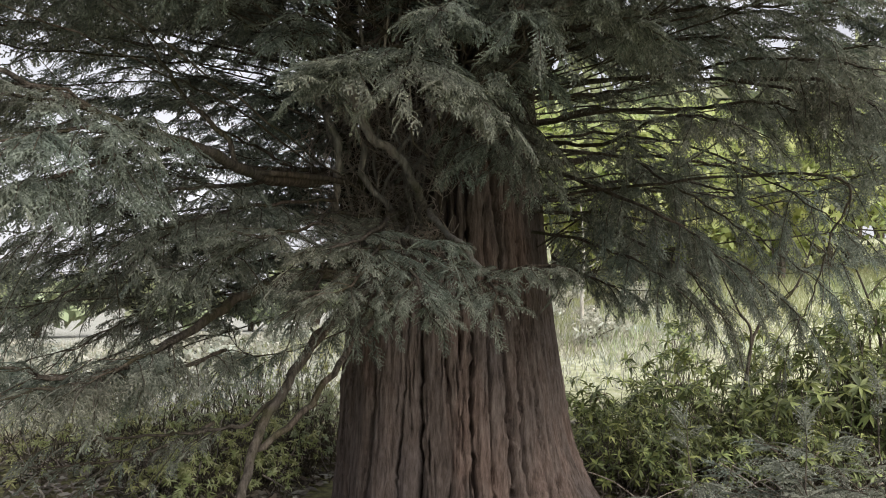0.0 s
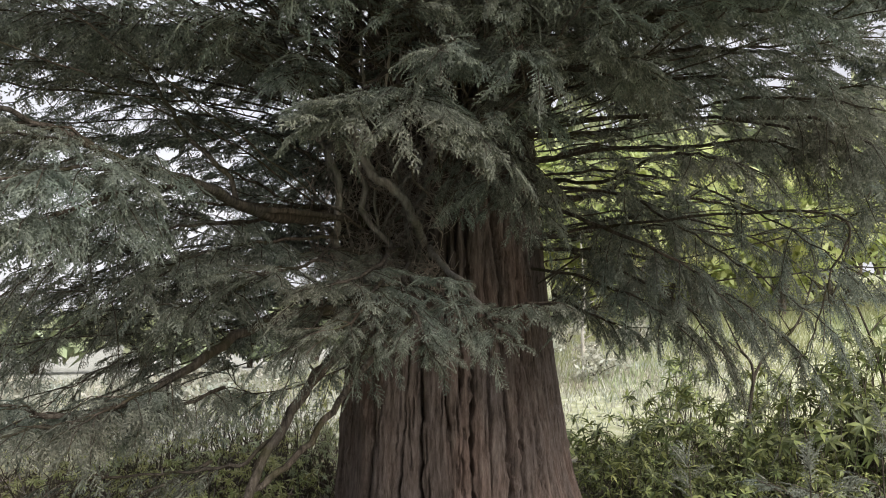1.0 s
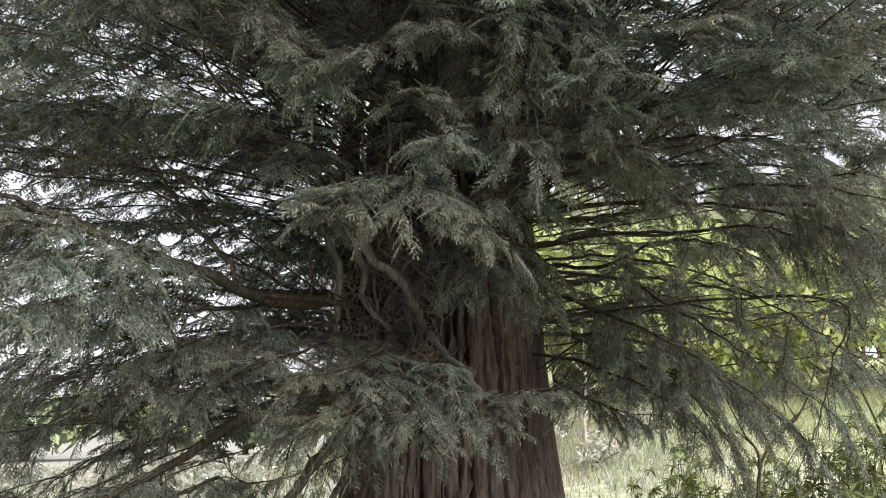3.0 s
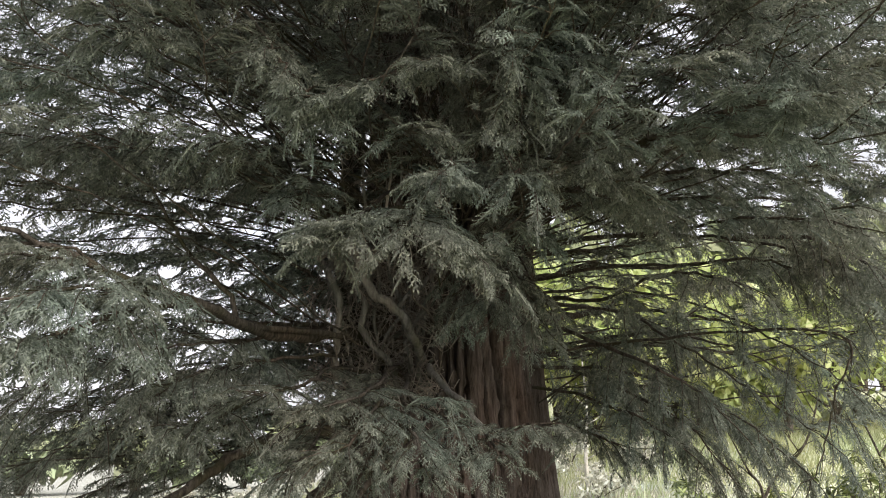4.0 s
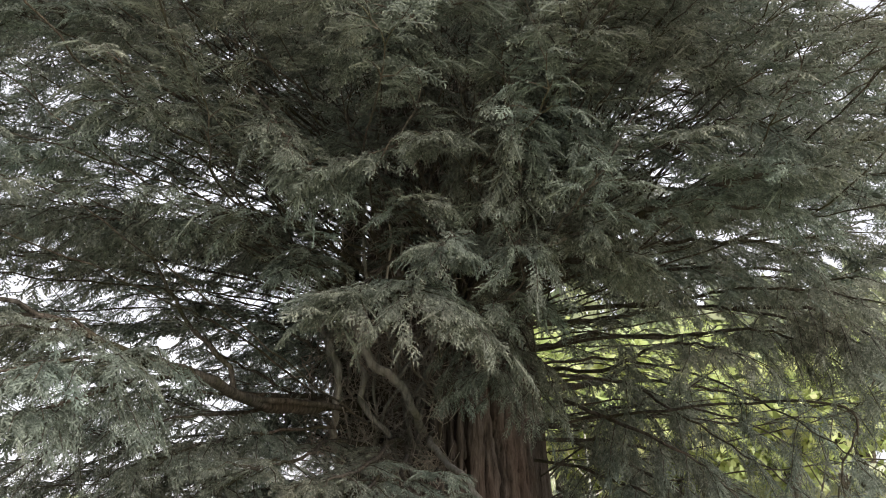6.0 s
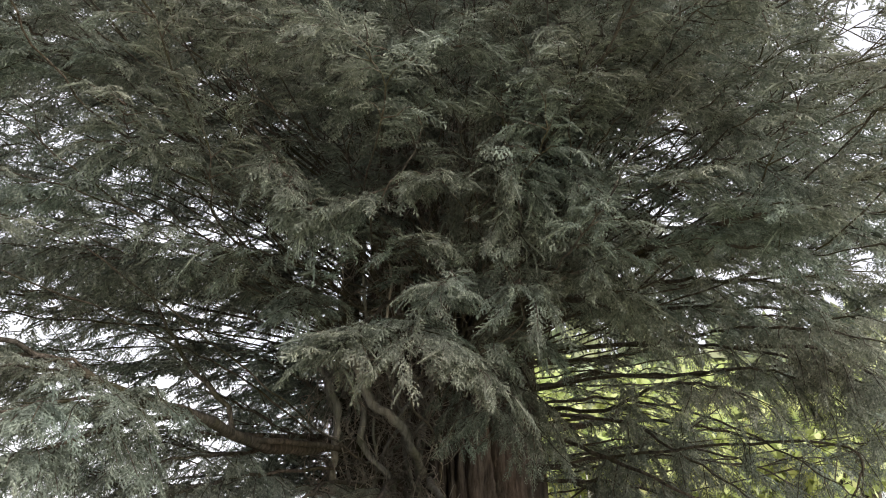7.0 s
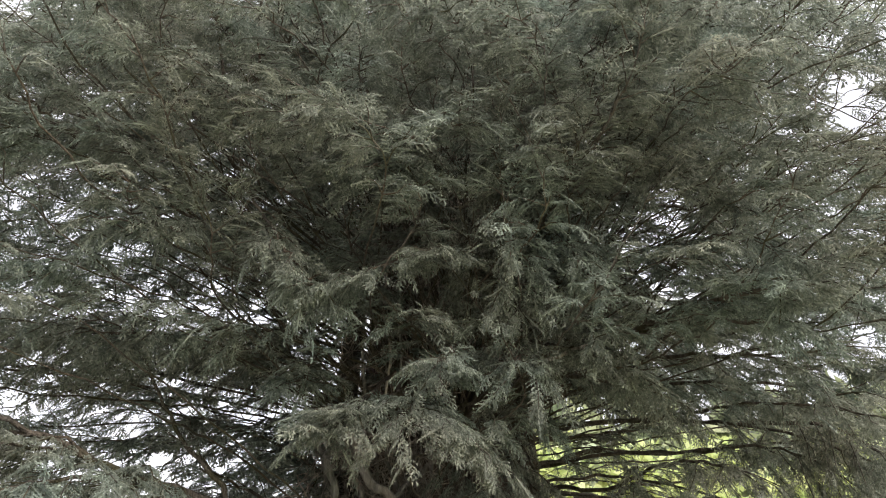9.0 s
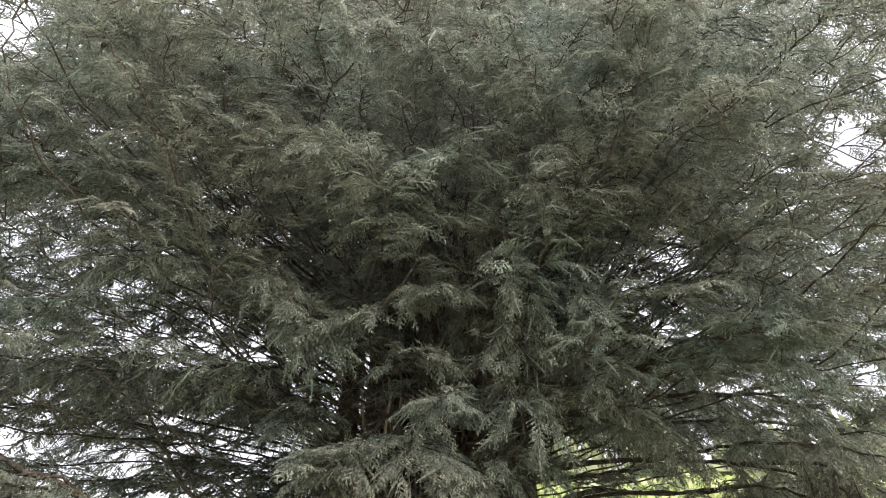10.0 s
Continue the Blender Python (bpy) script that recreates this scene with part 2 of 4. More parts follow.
def build_trunk():
    z = np.concatenate([np.linspace(-0.3, 3.2, 210), np.linspace(3.3, 13.8, 30)])
    a = np.concatenate([np.linspace(np.pi, 2 * np.pi, 430, endpoint=False), np.linspace(0, np.pi, 60, endpoint=False)])
    nz, na = len(z), len(a)
    Z, A = np.meshgrid(z, a, indexing="ij")
    g = np.random.default_rng(3)
    depth = np.zeros_like(Z)

    def turn(c):
        return (A - c + np.pi) % (2 * np.pi) - np.pi

    def wander(*octaves):
        """Uneven line up the trunk: random steps of each length, joined."""
        out = np.zeros(nz)
        for step, size in octaves:
            k = np.arange(-0.4, 14.0, step)
            out += np.interp(z, k, g.normal(0, size, len(k)))
        return out[:, None]

    # long fissures between the broad flat plates, jagged and broken; the deepest stand far apart
    front = (-0.97, -0.91, -0.84, -0.63, -0.4, -0.24, -0.02, 0.09, 0.2, 0.33, 0.47, 0.58, 0.67, 0.76, 0.86, 0.93, 0.98)
    deepest = (-0.63, 0.47, -0.24, 0.2)
    seams = [(2 * np.pi - math.acos(c), c in deepest) for c in front] + [(np.pi * (i + g.uniform(0.2, 0.8)) / 12, False) for i in range(12)]
    for c, main in seams:
        x = turn(c + wander((0.6, 0.016), (0.14, 0.006), (0.045, 0.005), (0.02, 0.003)))
        wd = np.clip((0.013 if main else 0.008) * (1 + wander((0.25, 0.25), (0.06, 0.45))), 0.0035, 0.022)
        deep = (0.15 if main else 0.09) * np.clip((0.95 if main else 0.45) + wander((0.4, 0.4), (0.07, 0.4)), 0.0, 1)
        depth -= deep * np.exp(-(x / wd) ** 4)
        depth -= (0.03 if main else 0.016) * np.exp(-(x / (0.045 if main else 0.03)) ** 2)
    # short broken cracks along the seams
    for i in range(420):
        c, z0, ln = seams[g.integers(0, len(front))][0] + g.normal(0, 0.05), g.uniform(0, 3.2), g.uniform(0.03, 0.16)
        x = turn(c + wander((0.05, 0.004), (0.02, 0.003)))
        depth -= g.uniform(0.015, 0.06) * np.exp(-(x / g.uniform(0.003, 0.008)) ** 4) * np.exp(-((Z - z0) / ln) ** 4)
    # flaking ledges across the plates
    for i in range(150):
        c, z0 = g.uniform(np.pi, 2 * np.pi), g.uniform(0, 3.6)
        x = turn(c + wander((0.03, 0.01)))
        depth += g.uniform(0.004, 0.016) * np.exp(-(x / g.uniform(0.012, 0.05)) ** 4) * np.clip(1 - np.abs((Z - z0) / g.uniform(0.03, 0.09)), 0, 1) ** 0.5
    grain = np.zeros_like(Z)
    for f, h in ((40, 0.003), (90, 0.003), (150, 0.003)):
        grain += h * np.sin(A * f + 3 * np.sin(Z * g.uniform(2, 5) + A * 5) + g.uniform(0, 6)) * np.sin(Z * g.uniform(5, 12) + A * 23)
    flute = 0.03 * np.sin(A * 5 + 0.5) + 0.025 * np.sin(A * 9 + 2)
    flute = flute * (0.5 + 0.9 * np.exp(-np.clip(Z, 0, None) / 0.8))
    flare = 0.36 * np.exp(-np.clip(Z + 0.1, 0, None) / 0.4) * np.exp(-(turn(-0.35) / 0.5) ** 2)
    R = trunk_radius(Z) + depth + grain + flute + flare
    X, Y = R * np.cos(A) + 0.06 - 0.012 * np.clip(Z, 0, 9), R * np.sin(A)
    v = np.stack([X, Y, Z], -1).reshape(-1, 3)
    i = np.arange(nz - 1)[:, None] * na
    j = np.arange(na)[None]
    k = (j + 1) % na
    f = np.stack([i + j, i + k, i + na + k, i + na + j], -1).reshape(-1, 4)
    mesh_object("trunk", v, f, BARK, tree, "deeply furrowed red-brown fibrous bark", smooth=True)


build_trunk()


# crown gaps fitted to the camera's view: bearing and rise, half widths, thinness
VIEW_GAPS = ((0.627, 0.782, 0.054, 0.075, 0.95), (0.712, 1.009, 0.058, 0.097, 0.75), (0.568, 0.799, 0.099, 0.237, 0.40), (-0.748, 1.041, 0.079, 0.092, 1.00), (0.291, 0.551, 0.073, 0.101, 0.70),
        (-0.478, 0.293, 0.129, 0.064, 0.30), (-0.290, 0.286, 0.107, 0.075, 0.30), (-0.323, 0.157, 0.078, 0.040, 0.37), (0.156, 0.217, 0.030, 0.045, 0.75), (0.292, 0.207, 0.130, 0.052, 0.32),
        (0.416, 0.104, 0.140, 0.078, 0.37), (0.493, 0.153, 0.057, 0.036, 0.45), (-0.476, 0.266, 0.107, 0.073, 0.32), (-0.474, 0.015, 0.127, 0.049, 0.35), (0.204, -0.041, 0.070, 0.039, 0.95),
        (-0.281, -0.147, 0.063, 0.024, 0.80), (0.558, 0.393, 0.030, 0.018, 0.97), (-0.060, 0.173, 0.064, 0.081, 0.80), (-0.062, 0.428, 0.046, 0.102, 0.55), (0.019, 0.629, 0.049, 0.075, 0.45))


def in_view_gap(p):
    """True for the sprays that are left out to keep the gaps of the camera's view."""
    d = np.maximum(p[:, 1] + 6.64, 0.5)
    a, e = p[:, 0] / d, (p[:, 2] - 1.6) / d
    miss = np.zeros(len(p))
    for ca, ce, wa, we, much in VIEW_GAPS:
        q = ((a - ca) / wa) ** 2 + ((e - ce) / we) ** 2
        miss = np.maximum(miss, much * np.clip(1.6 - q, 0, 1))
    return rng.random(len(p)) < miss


def limb(*ctrl, r=0.03, sec=10, slen=0.6, start=0.3, droop=0.5, fr=1.0, tip=0.2, style="fine", size=0.21, parent=None, bark=LIMB, name="branch"):
    """A limb through the control points, with side shoots and hanging sprays."""
    ln = sum(math.dist(a, b_) for a, b_ in zip(ctrl, ctrl[1:]))
    n = max(8, int(ln * 10))
    p = curve_points(ctrl, n)
    p[1:-1] += rng.normal(0, 0.007, (n - 2, 3))
    wood = [tube(p, r * np.linspace(1, tip, n), 8 if r > 0.02 else 5)]
    o, d, up, sz = [], [], [], []
    down = np.array([0, 0, -1.0])
    for i in range(sec):
        u = start + (1 - start) * (i + rng.uniform(0.1, 0.9)) / sec
        k = min(n - 2, int(u * (n - 1)))
        base, ax = p[k], p[k + 1] - p[k]
        ax = ax / (np.linalg.norm(ax) + 1e-9)
        lat = np.cross(ax, [0, 0, 1.0])
        lat /= np.linalg.norm(lat) + 1e-9
        side = 1 if i % 2 else -1
        dirn = ax * rng.uniform(0.5, 1.0) + lat * side * rng.uniform(0.5, 1.0) + np.array([0, 0, rng.uniform(-0.1, 0.35)])
        dirn /= np.linalg.norm(dirn)
        L = slen * rng.uniform(0.6, 1.2) * (1.1 - 0.6 * max(0, u - 0.5))
        if i == sec - 1:
            base, dirn = p[-1], ax
        m = max(4, int(L * 6))
        s = np.linspace(0, 1, m)[:, None]
        q = base + dirn * L * s + down * droop * L * s ** 2
        q[1:] += rng.normal(0, 0.008, (m - 1, 3))
        # shoots inside a gap of the camera's view are dropped
        if in_view_gap(q[m // 2:m // 2 + 1])[0]:
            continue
        wood.append(tube(q, np.linspace(max(0.004, r * 0.22), 0.0022, m), 3))
        count = max(1, round(fr * L * 30))
        for j in range(count):
            t = 0.12 + 0.88 * (j + rng.uniform(0, 1)) / count
            x = t * (m - 1)
            k2 = min(m - 2, int(x))
            at = q[k2] + (q[k2 + 1] - q[k2]) * (x - k2)
            ax2 = q[k2 + 1] - q[k2]
            ax2 = ax2 / (np.linalg.norm(ax2) + 1e-9)
            lat2 = np.cross(ax2, [0, 0, 1.0])
            dd = ax2 * rng.uniform(0.4, 1.0) + lat2 * (1 if j % 2 else -1) * rng.uniform(0.2, 0.9) + down * rng.uniform(0.0, 0.9) * droop
            o.append(at)
            d.append(dd)
            up.append(np.array([0, 0, 1.0]) + rng.normal(0, 0.35, 3))
            sz.append(size * rng.uniform(0.6, 1.25))
    v, f = joined(wood)
    branch = mesh_object(name, v, f, bark, parent or tree, smooth=True)
    if name == "twigs":
        tagged(branch, kind="stuff")
    if o:
        o, d, up, sz = np.array(o), np.array(d), np.array(up), np.array(sz)
        v = place_fronds(o, d, up, sz, style)
        f = np.arange(len(v)).reshape(-1, 3)
        tagged(mesh_object("foliage", v, f, NEEDLE, branch), kind="stuff")
    return branch


limb((-0.52, -0.50, 1.52), (-0.64, -0.50, 2.11), (-0.74, -0.45, 2.72), (-0.78, -0.40, 3.44), (-0.74, -0.30, 4.38), (-0.59, -0.10, 5.53), r=0.13, sec=0, tip=0.5)
limb((-0.34, -0.75, 1.69), (-0.47, -0.80, 2.33), (-0.39, -0.75, 3.00), (-0.36, -0.70, 3.69), (-0.42, -0.50, 4.65), r=0.09, sec=0, tip=0.5)
limb((-0.21, -0.40, 3.24), (-0.67, -1.29, 3.19), (-0.55, -1.45, 2.85), (-0.46, -1.49, 2.63), (-0.29, -1.51, 2.51), (-0.19, -1.37, 2.35), (-0.13, -1.15, 2.22), r=0.038, sec=0, slen=0.28, start=0.4, droop=0.35, fr=1.0, tip=0.7, bark=STEM)
limb((-0.24, -0.38, 2.94), (-0.77, -1.22, 2.89), (-0.70, -1.36, 2.62), (-0.71, -1.37, 2.38), (-0.73, -1.19, 2.10), r=0.028, sec=0, slen=0.28, start=0.4, droop=0.35, fr=1.0, tip=0.8, bark=STEM)
limb((-0.23, -0.39, 2.96), (-0.64, -1.11, 2.91), (-0.53, -1.24, 2.60), (-0.56, -1.26, 2.44), (-0.49, -1.29, 2.32), (-0.36, -1.21, 2.21), (-0.32, -1.04, 2.06), r=0.025, sec=0, slen=0.28, start=0.4, droop=0.35, fr=1.0, tip=0.8, bark=STEM)
limb((-0.02, -0.45, 2.95), (-0.04, -1.07, 2.90), (-0.13, -1.34, 2.74), (-0.26, -1.42, 2.61), (-0.31, -1.46, 2.52), r=0.02, sec=0, slen=0.28, start=0.4, droop=0.35, fr=1.0, tip=0.7, bark=STEM)
limb((-0.29, -0.35, 3.17), (-0.91, -1.10, 3.12), (-0.82, -1.22, 2.85), (-0.75, -1.27, 2.64), (-0.66, -1.22, 2.41), (-0.63, -1.08, 2.19), r=0.02, sec=0, slen=0.28, start=0.4, droop=0.35, fr=1.0, tip=0.7, bark=STEM)
limb((-0.41, -1.24, 3.09), (-0.37, -1.26, 2.80), (-0.27, -1.31, 2.57), (-0.37, -1.19, 2.41), (-0.47, -1.06, 2.15), r=0.016, sec=0, slen=0.28, start=0.4, droop=0.35, fr=1.0, tip=0.7, bark=STEM)
limb((-0.04, -0.45, 3.05), (-0.10, -1.10, 3.00), (-0.08, -1.19, 2.73), (-0.15, -1.20, 2.53), (-0.25, -1.17, 2.34), (-0.17, -1.04, 2.12), r=0.018, sec=0, slen=0.28, start=0.4, droop=0.35, fr=1.0, tip=0.7, bark=STEM)
limb((-0.50, -1.13, 3.03), (-0.45, -1.16, 2.78), (-0.48, -1.22, 2.53), (-0.44, -1.18, 2.30), (-0.49, -1.06, 2.08), r=0.014, sec=0, slen=0.28, start=0.4, droop=0.35, fr=1.0, tip=0.7, bark=STEM)
# pale pad that hangs before the trunk, its tips drooping
limb((-0.04, -0.45, 3.52), (-0.17, -1.67, 3.47), (-0.21, -2.55, 2.97), (-0.25, -3.09, 2.68), (-0.43, -3.28, 2.53), (-0.57, -3.38, 2.45), r=0.02, sec=16, slen=0.2, start=0.5, droop=0.2, fr=1.69, size=0.13, style='small')
limb((-0.17, -1.67, 3.47), (-0.17, -2.54, 2.95), (-0.13, -3.09, 2.69), (0.04, -3.29, 2.51), (0.18, -3.32, 2.39), r=0.016, sec=17, slen=0.2, start=0.5, droop=0.3, fr=1.69, size=0.13, style='small')
limb((-0.09, -1.92, 3.29), (-0.13, -2.63, 2.90), (-0.14, -3.27, 2.59), (-0.14, -3.43, 2.43), r=0.012, sec=13, slen=0.2, start=0.5, droop=0.25, fr=1.56, size=0.13, style='small')
limb((-0.29, -2.09, 3.16), (-0.34, -2.92, 2.78), (-0.38, -3.28, 2.58), (-0.44, -3.39, 2.55), r=0.012, sec=11, slen=0.18, start=0.5, droop=0.2, fr=1.56, size=0.13, style='small')
# twin pads above it, a bare pale twig running out of them
limb((0.05, -1.80, 3.52), (0.06, -2.70, 3.09), (0.04, -3.16, 2.89), (-0.03, -3.33, 2.77), r=0.012, sec=10, slen=0.16, start=0.55, droop=0.4, fr=1.56, size=0.13, style='small')
limb((0.24, -1.81, 3.55), (0.28, -2.72, 3.12), (0.34, -3.18, 2.90), (0.37, -3.34, 2.74), r=0.016, sec=14, slen=0.2, start=0.5, droop=0.35, fr=1.69, size=0.13, style='small')
limb((0.40, -2.00, 3.44), (0.57, -2.74, 3.07), (0.73, -3.12, 2.86), (0.90, -3.13, 2.79), r=0.016, sec=14, slen=0.2, start=0.45, droop=0.3, fr=1.56, size=0.13, style='small')
limb((0.49, -2.89, 2.94), (0.66, -2.93, 2.98), (0.75, -2.96, 3.01), (0.84, -3.00, 3.05), r=0.011, sec=0, slen=0.28, start=0.4, droop=0.35, fr=1.0, tip=0.6, bark=TWIG)
limb((0.48, -1.92, 3.20), (0.69, -2.32, 3.06), (0.96, -2.54, 2.91), (1.19, -2.58, 2.85), r=0.016, sec=14, slen=0.25, start=0.3, droop=0.35, fr=1.17, size=0.13, style='small')
# long layered bough reaching out beside the trunk
limb((0.21, -0.40, 3.37), (0.69, -1.34, 3.32), (0.97, -2.44, 3.23), (1.17, -3.22, 3.09), (1.31, -3.59, 3.01), (1.44, -3.75, 2.96), r=0.022, sec=22, slen=0.26, start=0.4, droop=0.2, fr=1.56, size=0.13, style='small')
limb((0.98, -2.55, 3.22), (1.20, -3.01, 3.09), (1.38, -3.27, 3.01), (1.51, -3.41, 2.93), r=0.016, sec=16, slen=0.24, start=0.2, droop=0.25, fr=1.43, size=0.13, style='small')
limb((0.23, -0.38, 3.44), (0.84, -1.39, 3.39), (1.35, -2.11, 3.25), (1.66, -2.60, 3.08), (1.99, -2.96, 3.00), r=0.02, sec=18, slen=0.32, start=0.3, droop=0.3, fr=1.3, size=0.13, style='small')
limb((0.27, -0.36, 3.38), (0.88, -1.16, 3.33), (1.47, -1.89, 3.16), (1.96, -2.36, 2.99), (2.27, -2.70, 2.82), r=0.02, sec=18, slen=0.35, start=0.3, droop=0.35, fr=1.3, size=0.13, style='small')
limb((0.34, -0.30, 3.16), (0.93, -0.81, 3.19), (1.38, -1.20, 3.11), (1.79, -1.95, 3.01), (2.05, -2.47, 2.84), (2.26, -2.77, 2.68), r=0.018, sec=18, slen=0.32, start=0.4, droop=0.5, fr=1.43, size=0.13, style='small')
limb((0.38, -0.24, 3.20), (1.13, -0.72, 3.23), (1.70, -1.08, 3.15), (2.10, -1.82, 2.87), (2.26, -2.28, 2.62), (2.35, -2.53, 2.44), r=0.018, sec=18, slen=0.32, start=0.48, droop=0.6, fr=1.56, size=0.13, style='small')
# plumes that hang from the open crown
limb((-0.15, -0.42, 3.92), (-0.69, -1.94, 3.95), (-1.07, -3.02, 3.87), (-0.85, -3.34, 3.50), (-0.73, -3.53, 3.27), (-0.64, -3.56, 3.14), (-0.55, -3.50, 3.05), r=0.012, sec=16, slen=0.17, start=0.51, droop=0.4, fr=1.69, size=0.13, style='small')
limb((0.02, -0.45, 4.08), (0.08, -1.50, 4.11), (0.12, -2.27, 4.03), (-0.13, -3.09, 3.46), (-0.29, -3.42, 3.20), (-0.45, -3.50, 3.10), (-0.61, -3.51, 3.07), r=0.012, sec=18, slen=0.17, start=0.51, droop=0.35, fr=1.69, size=0.13, style='small')
limb((-0.11, -0.44, 3.70), (-0.34, -1.39, 3.73), (-0.51, -2.10, 3.65), (-0.49, -2.86, 3.38), (-0.52, -3.22, 3.20), (-0.58, -3.30, 3.10), r=0.01, sec=12, slen=0.25, start=0.48, droop=0.4, fr=1.56, size=0.13, style='small')
limb((0.03, -0.45, 4.17), (0.15, -2.03, 4.20), (0.24, -3.16, 4.12), (0.26, -3.51, 3.56), (0.29, -3.57, 3.27), (0.33, -3.48, 3.08), (0.33, -3.30, 2.92), r=0.011, sec=22, slen=0.17, start=0.4, droop=0.5, fr=1.56, size=0.13, style='small')
limb((0.07, -0.45, 3.91), (0.28, -1.86, 3.94), (0.43, -2.88, 3.86), (0.52, -3.24, 3.46), (0.58, -3.49, 3.25), (0.66, -3.55, 3.11), r=0.012, sec=15, slen=0.2, start=0.51, droop=0.45, fr=1.69, size=0.13, style='small')
limb((-0.01, -0.45, 4.18), (-0.05, -1.96, 4.21), (-0.08, -3.04, 4.13), (-0.22, -3.49, 3.72), (-0.33, -3.65, 3.59), (-0.45, -3.66, 3.57), r=0.01, sec=12, slen=0.2, start=0.51, droop=0.4, fr=1.56, size=0.13, style='small')
limb((0.14, -2.74, 4.05), (0.18, -3.01, 3.71), (0.15, -3.09, 3.45), (0.12, -3.00, 3.27), r=0.01, sec=14, slen=0.22, start=0.2, droop=0.45, fr=1.43, size=0.13, style='small')
limb((-0.18, -0.41, 3.16), (-0.57, -1.29, 3.19), (-0.86, -1.94, 3.11), (-0.87, -2.54, 2.98), (-0.69, -2.91, 2.90), (-0.62, -3.00, 2.90), r=0.01, sec=8, slen=0.18, start=0.55, droop=0.3, fr=1.56, size=0.13, style='small')
limb((-0.76, -2.11, 3.02), (-0.71, -2.70, 2.91), (-0.70, -2.89, 2.84), (-0.75, -2.99, 2.79), r=0.01, sec=8, slen=0.16, start=0.4, droop=0.3, fr=1.56, size=0.13, style='small')
limb((0.16, -0.42, 4.27), (0.60, -1.61, 4.30), (0.92, -2.48, 4.22), (1.04, -2.97, 3.81), (1.19, -3.35, 3.55), (1.33, -3.58, 3.42), r=0.016, sec=16, slen=0.25, start=0.48, droop=0.4, fr=1.43, size=0.13, style='small')
limb((0.69, -2.62, 4.13), (0.82, -3.18, 3.84), (0.99, -3.47, 3.65), (1.13, -3.70, 3.55), r=0.016, sec=15, slen=0.25, start=0.3, droop=0.4, fr=1.43, size=0.13, style='small')
# low pads before the trunk, ragged below
limb((-0.11, -0.44, 2.22), (-0.32, -1.26, 2.17), (-0.35, -1.95, 2.03), (-0.42, -2.45, 1.90), (-0.56, -2.66, 1.83), (-0.69, -2.78, 1.78), r=0.02, sec=18, slen=0.26, start=0.3, droop=0.2, fr=1.62, size=0.11, style='small')
limb((-0.36, -1.26, 2.17), (-0.34, -2.04, 1.99), (-0.36, -2.53, 1.80), (-0.44, -2.74, 1.65), (-0.56, -2.75, 1.58), r=0.016, sec=17, slen=0.24, start=0.35, droop=0.25, fr=1.49, size=0.11, style='small')
limb((-0.24, -1.25, 2.13), (-0.22, -2.03, 1.95), (-0.18, -2.52, 1.77), (-0.11, -2.71, 1.63), (-0.08, -2.71, 1.53), r=0.016, sec=15, slen=0.22, start=0.35, droop=0.22, fr=1.49, size=0.11, style='small')
limb((-0.19, -0.41, 2.19), (-0.67, -1.49, 2.14), (-0.72, -2.09, 2.01), (-0.83, -2.51, 1.91), (-0.97, -2.75, 1.89), r=0.018, sec=16, slen=0.3, start=0.25, droop=0.2, fr=1.49, size=0.11, style='small')
limb((-0.53, -1.46, 2.00), (-0.65, -2.06, 1.79), (-0.69, -2.47, 1.60), (-0.76, -2.59, 1.43), r=0.014, sec=16, slen=0.28, start=0.3, droop=0.3, fr=1.22, size=0.11, style='small')
limb((-0.37, -1.64, 1.92), (-0.37, -2.23, 1.69), (-0.39, -2.43, 1.57), (-0.42, -2.43, 1.47), r=0.012, sec=12, slen=0.2, start=0.4, droop=0.3, fr=1.08, size=0.11, style='small')
limb((-0.03, -0.45, 2.21), (-0.09, -1.35, 2.16), (0.02, -1.73, 2.00), (0.13, -1.92, 1.88), (0.24, -2.02, 1.73), r=0.022, sec=0, slen=0.28, start=0.4, droop=0.35, fr=1.0, tip=0.75, bark=STEM)
limb((0.24, -2.02, 1.73), (0.36, -2.33, 1.73), (0.45, -2.54, 1.74), (0.53, -2.65, 1.75), r=0.012, sec=9, slen=0.18, start=0.1, droop=0.3, fr=1.49, size=0.11, style='small')
limb((0.24, -2.02, 1.73), (0.26, -2.32, 1.66), (0.27, -2.52, 1.61), (0.26, -2.62, 1.53), r=0.012, sec=9, slen=0.18, start=0.1, droop=0.3, fr=1.62, size=0.11, style='small')
limb((-0.02, -1.33, 2.01), (-0.03, -1.93, 1.92), (-0.03, -2.42, 1.88), (0.04, -2.62, 1.84), r=0.012, sec=9, slen=0.17, start=0.4, droop=0.3, fr=1.49, size=0.11, style='small')
limb((-0.01, -1.32, 1.87), (0.00, -1.92, 1.80), (0.05, -2.42, 1.75), (0.10, -2.62, 1.70), r=0.012, sec=9, slen=0.17, start=0.4, droop=0.3, fr=1.62, size=0.11, style='small')
limb((0.17, -1.42, 1.72), (0.14, -1.91, 1.64), (0.08, -2.31, 1.59), (-0.04, -2.51, 1.53), r=0.012, sec=10, slen=0.2, start=0.4, droop=0.2, fr=1.35, size=0.11, style='small')
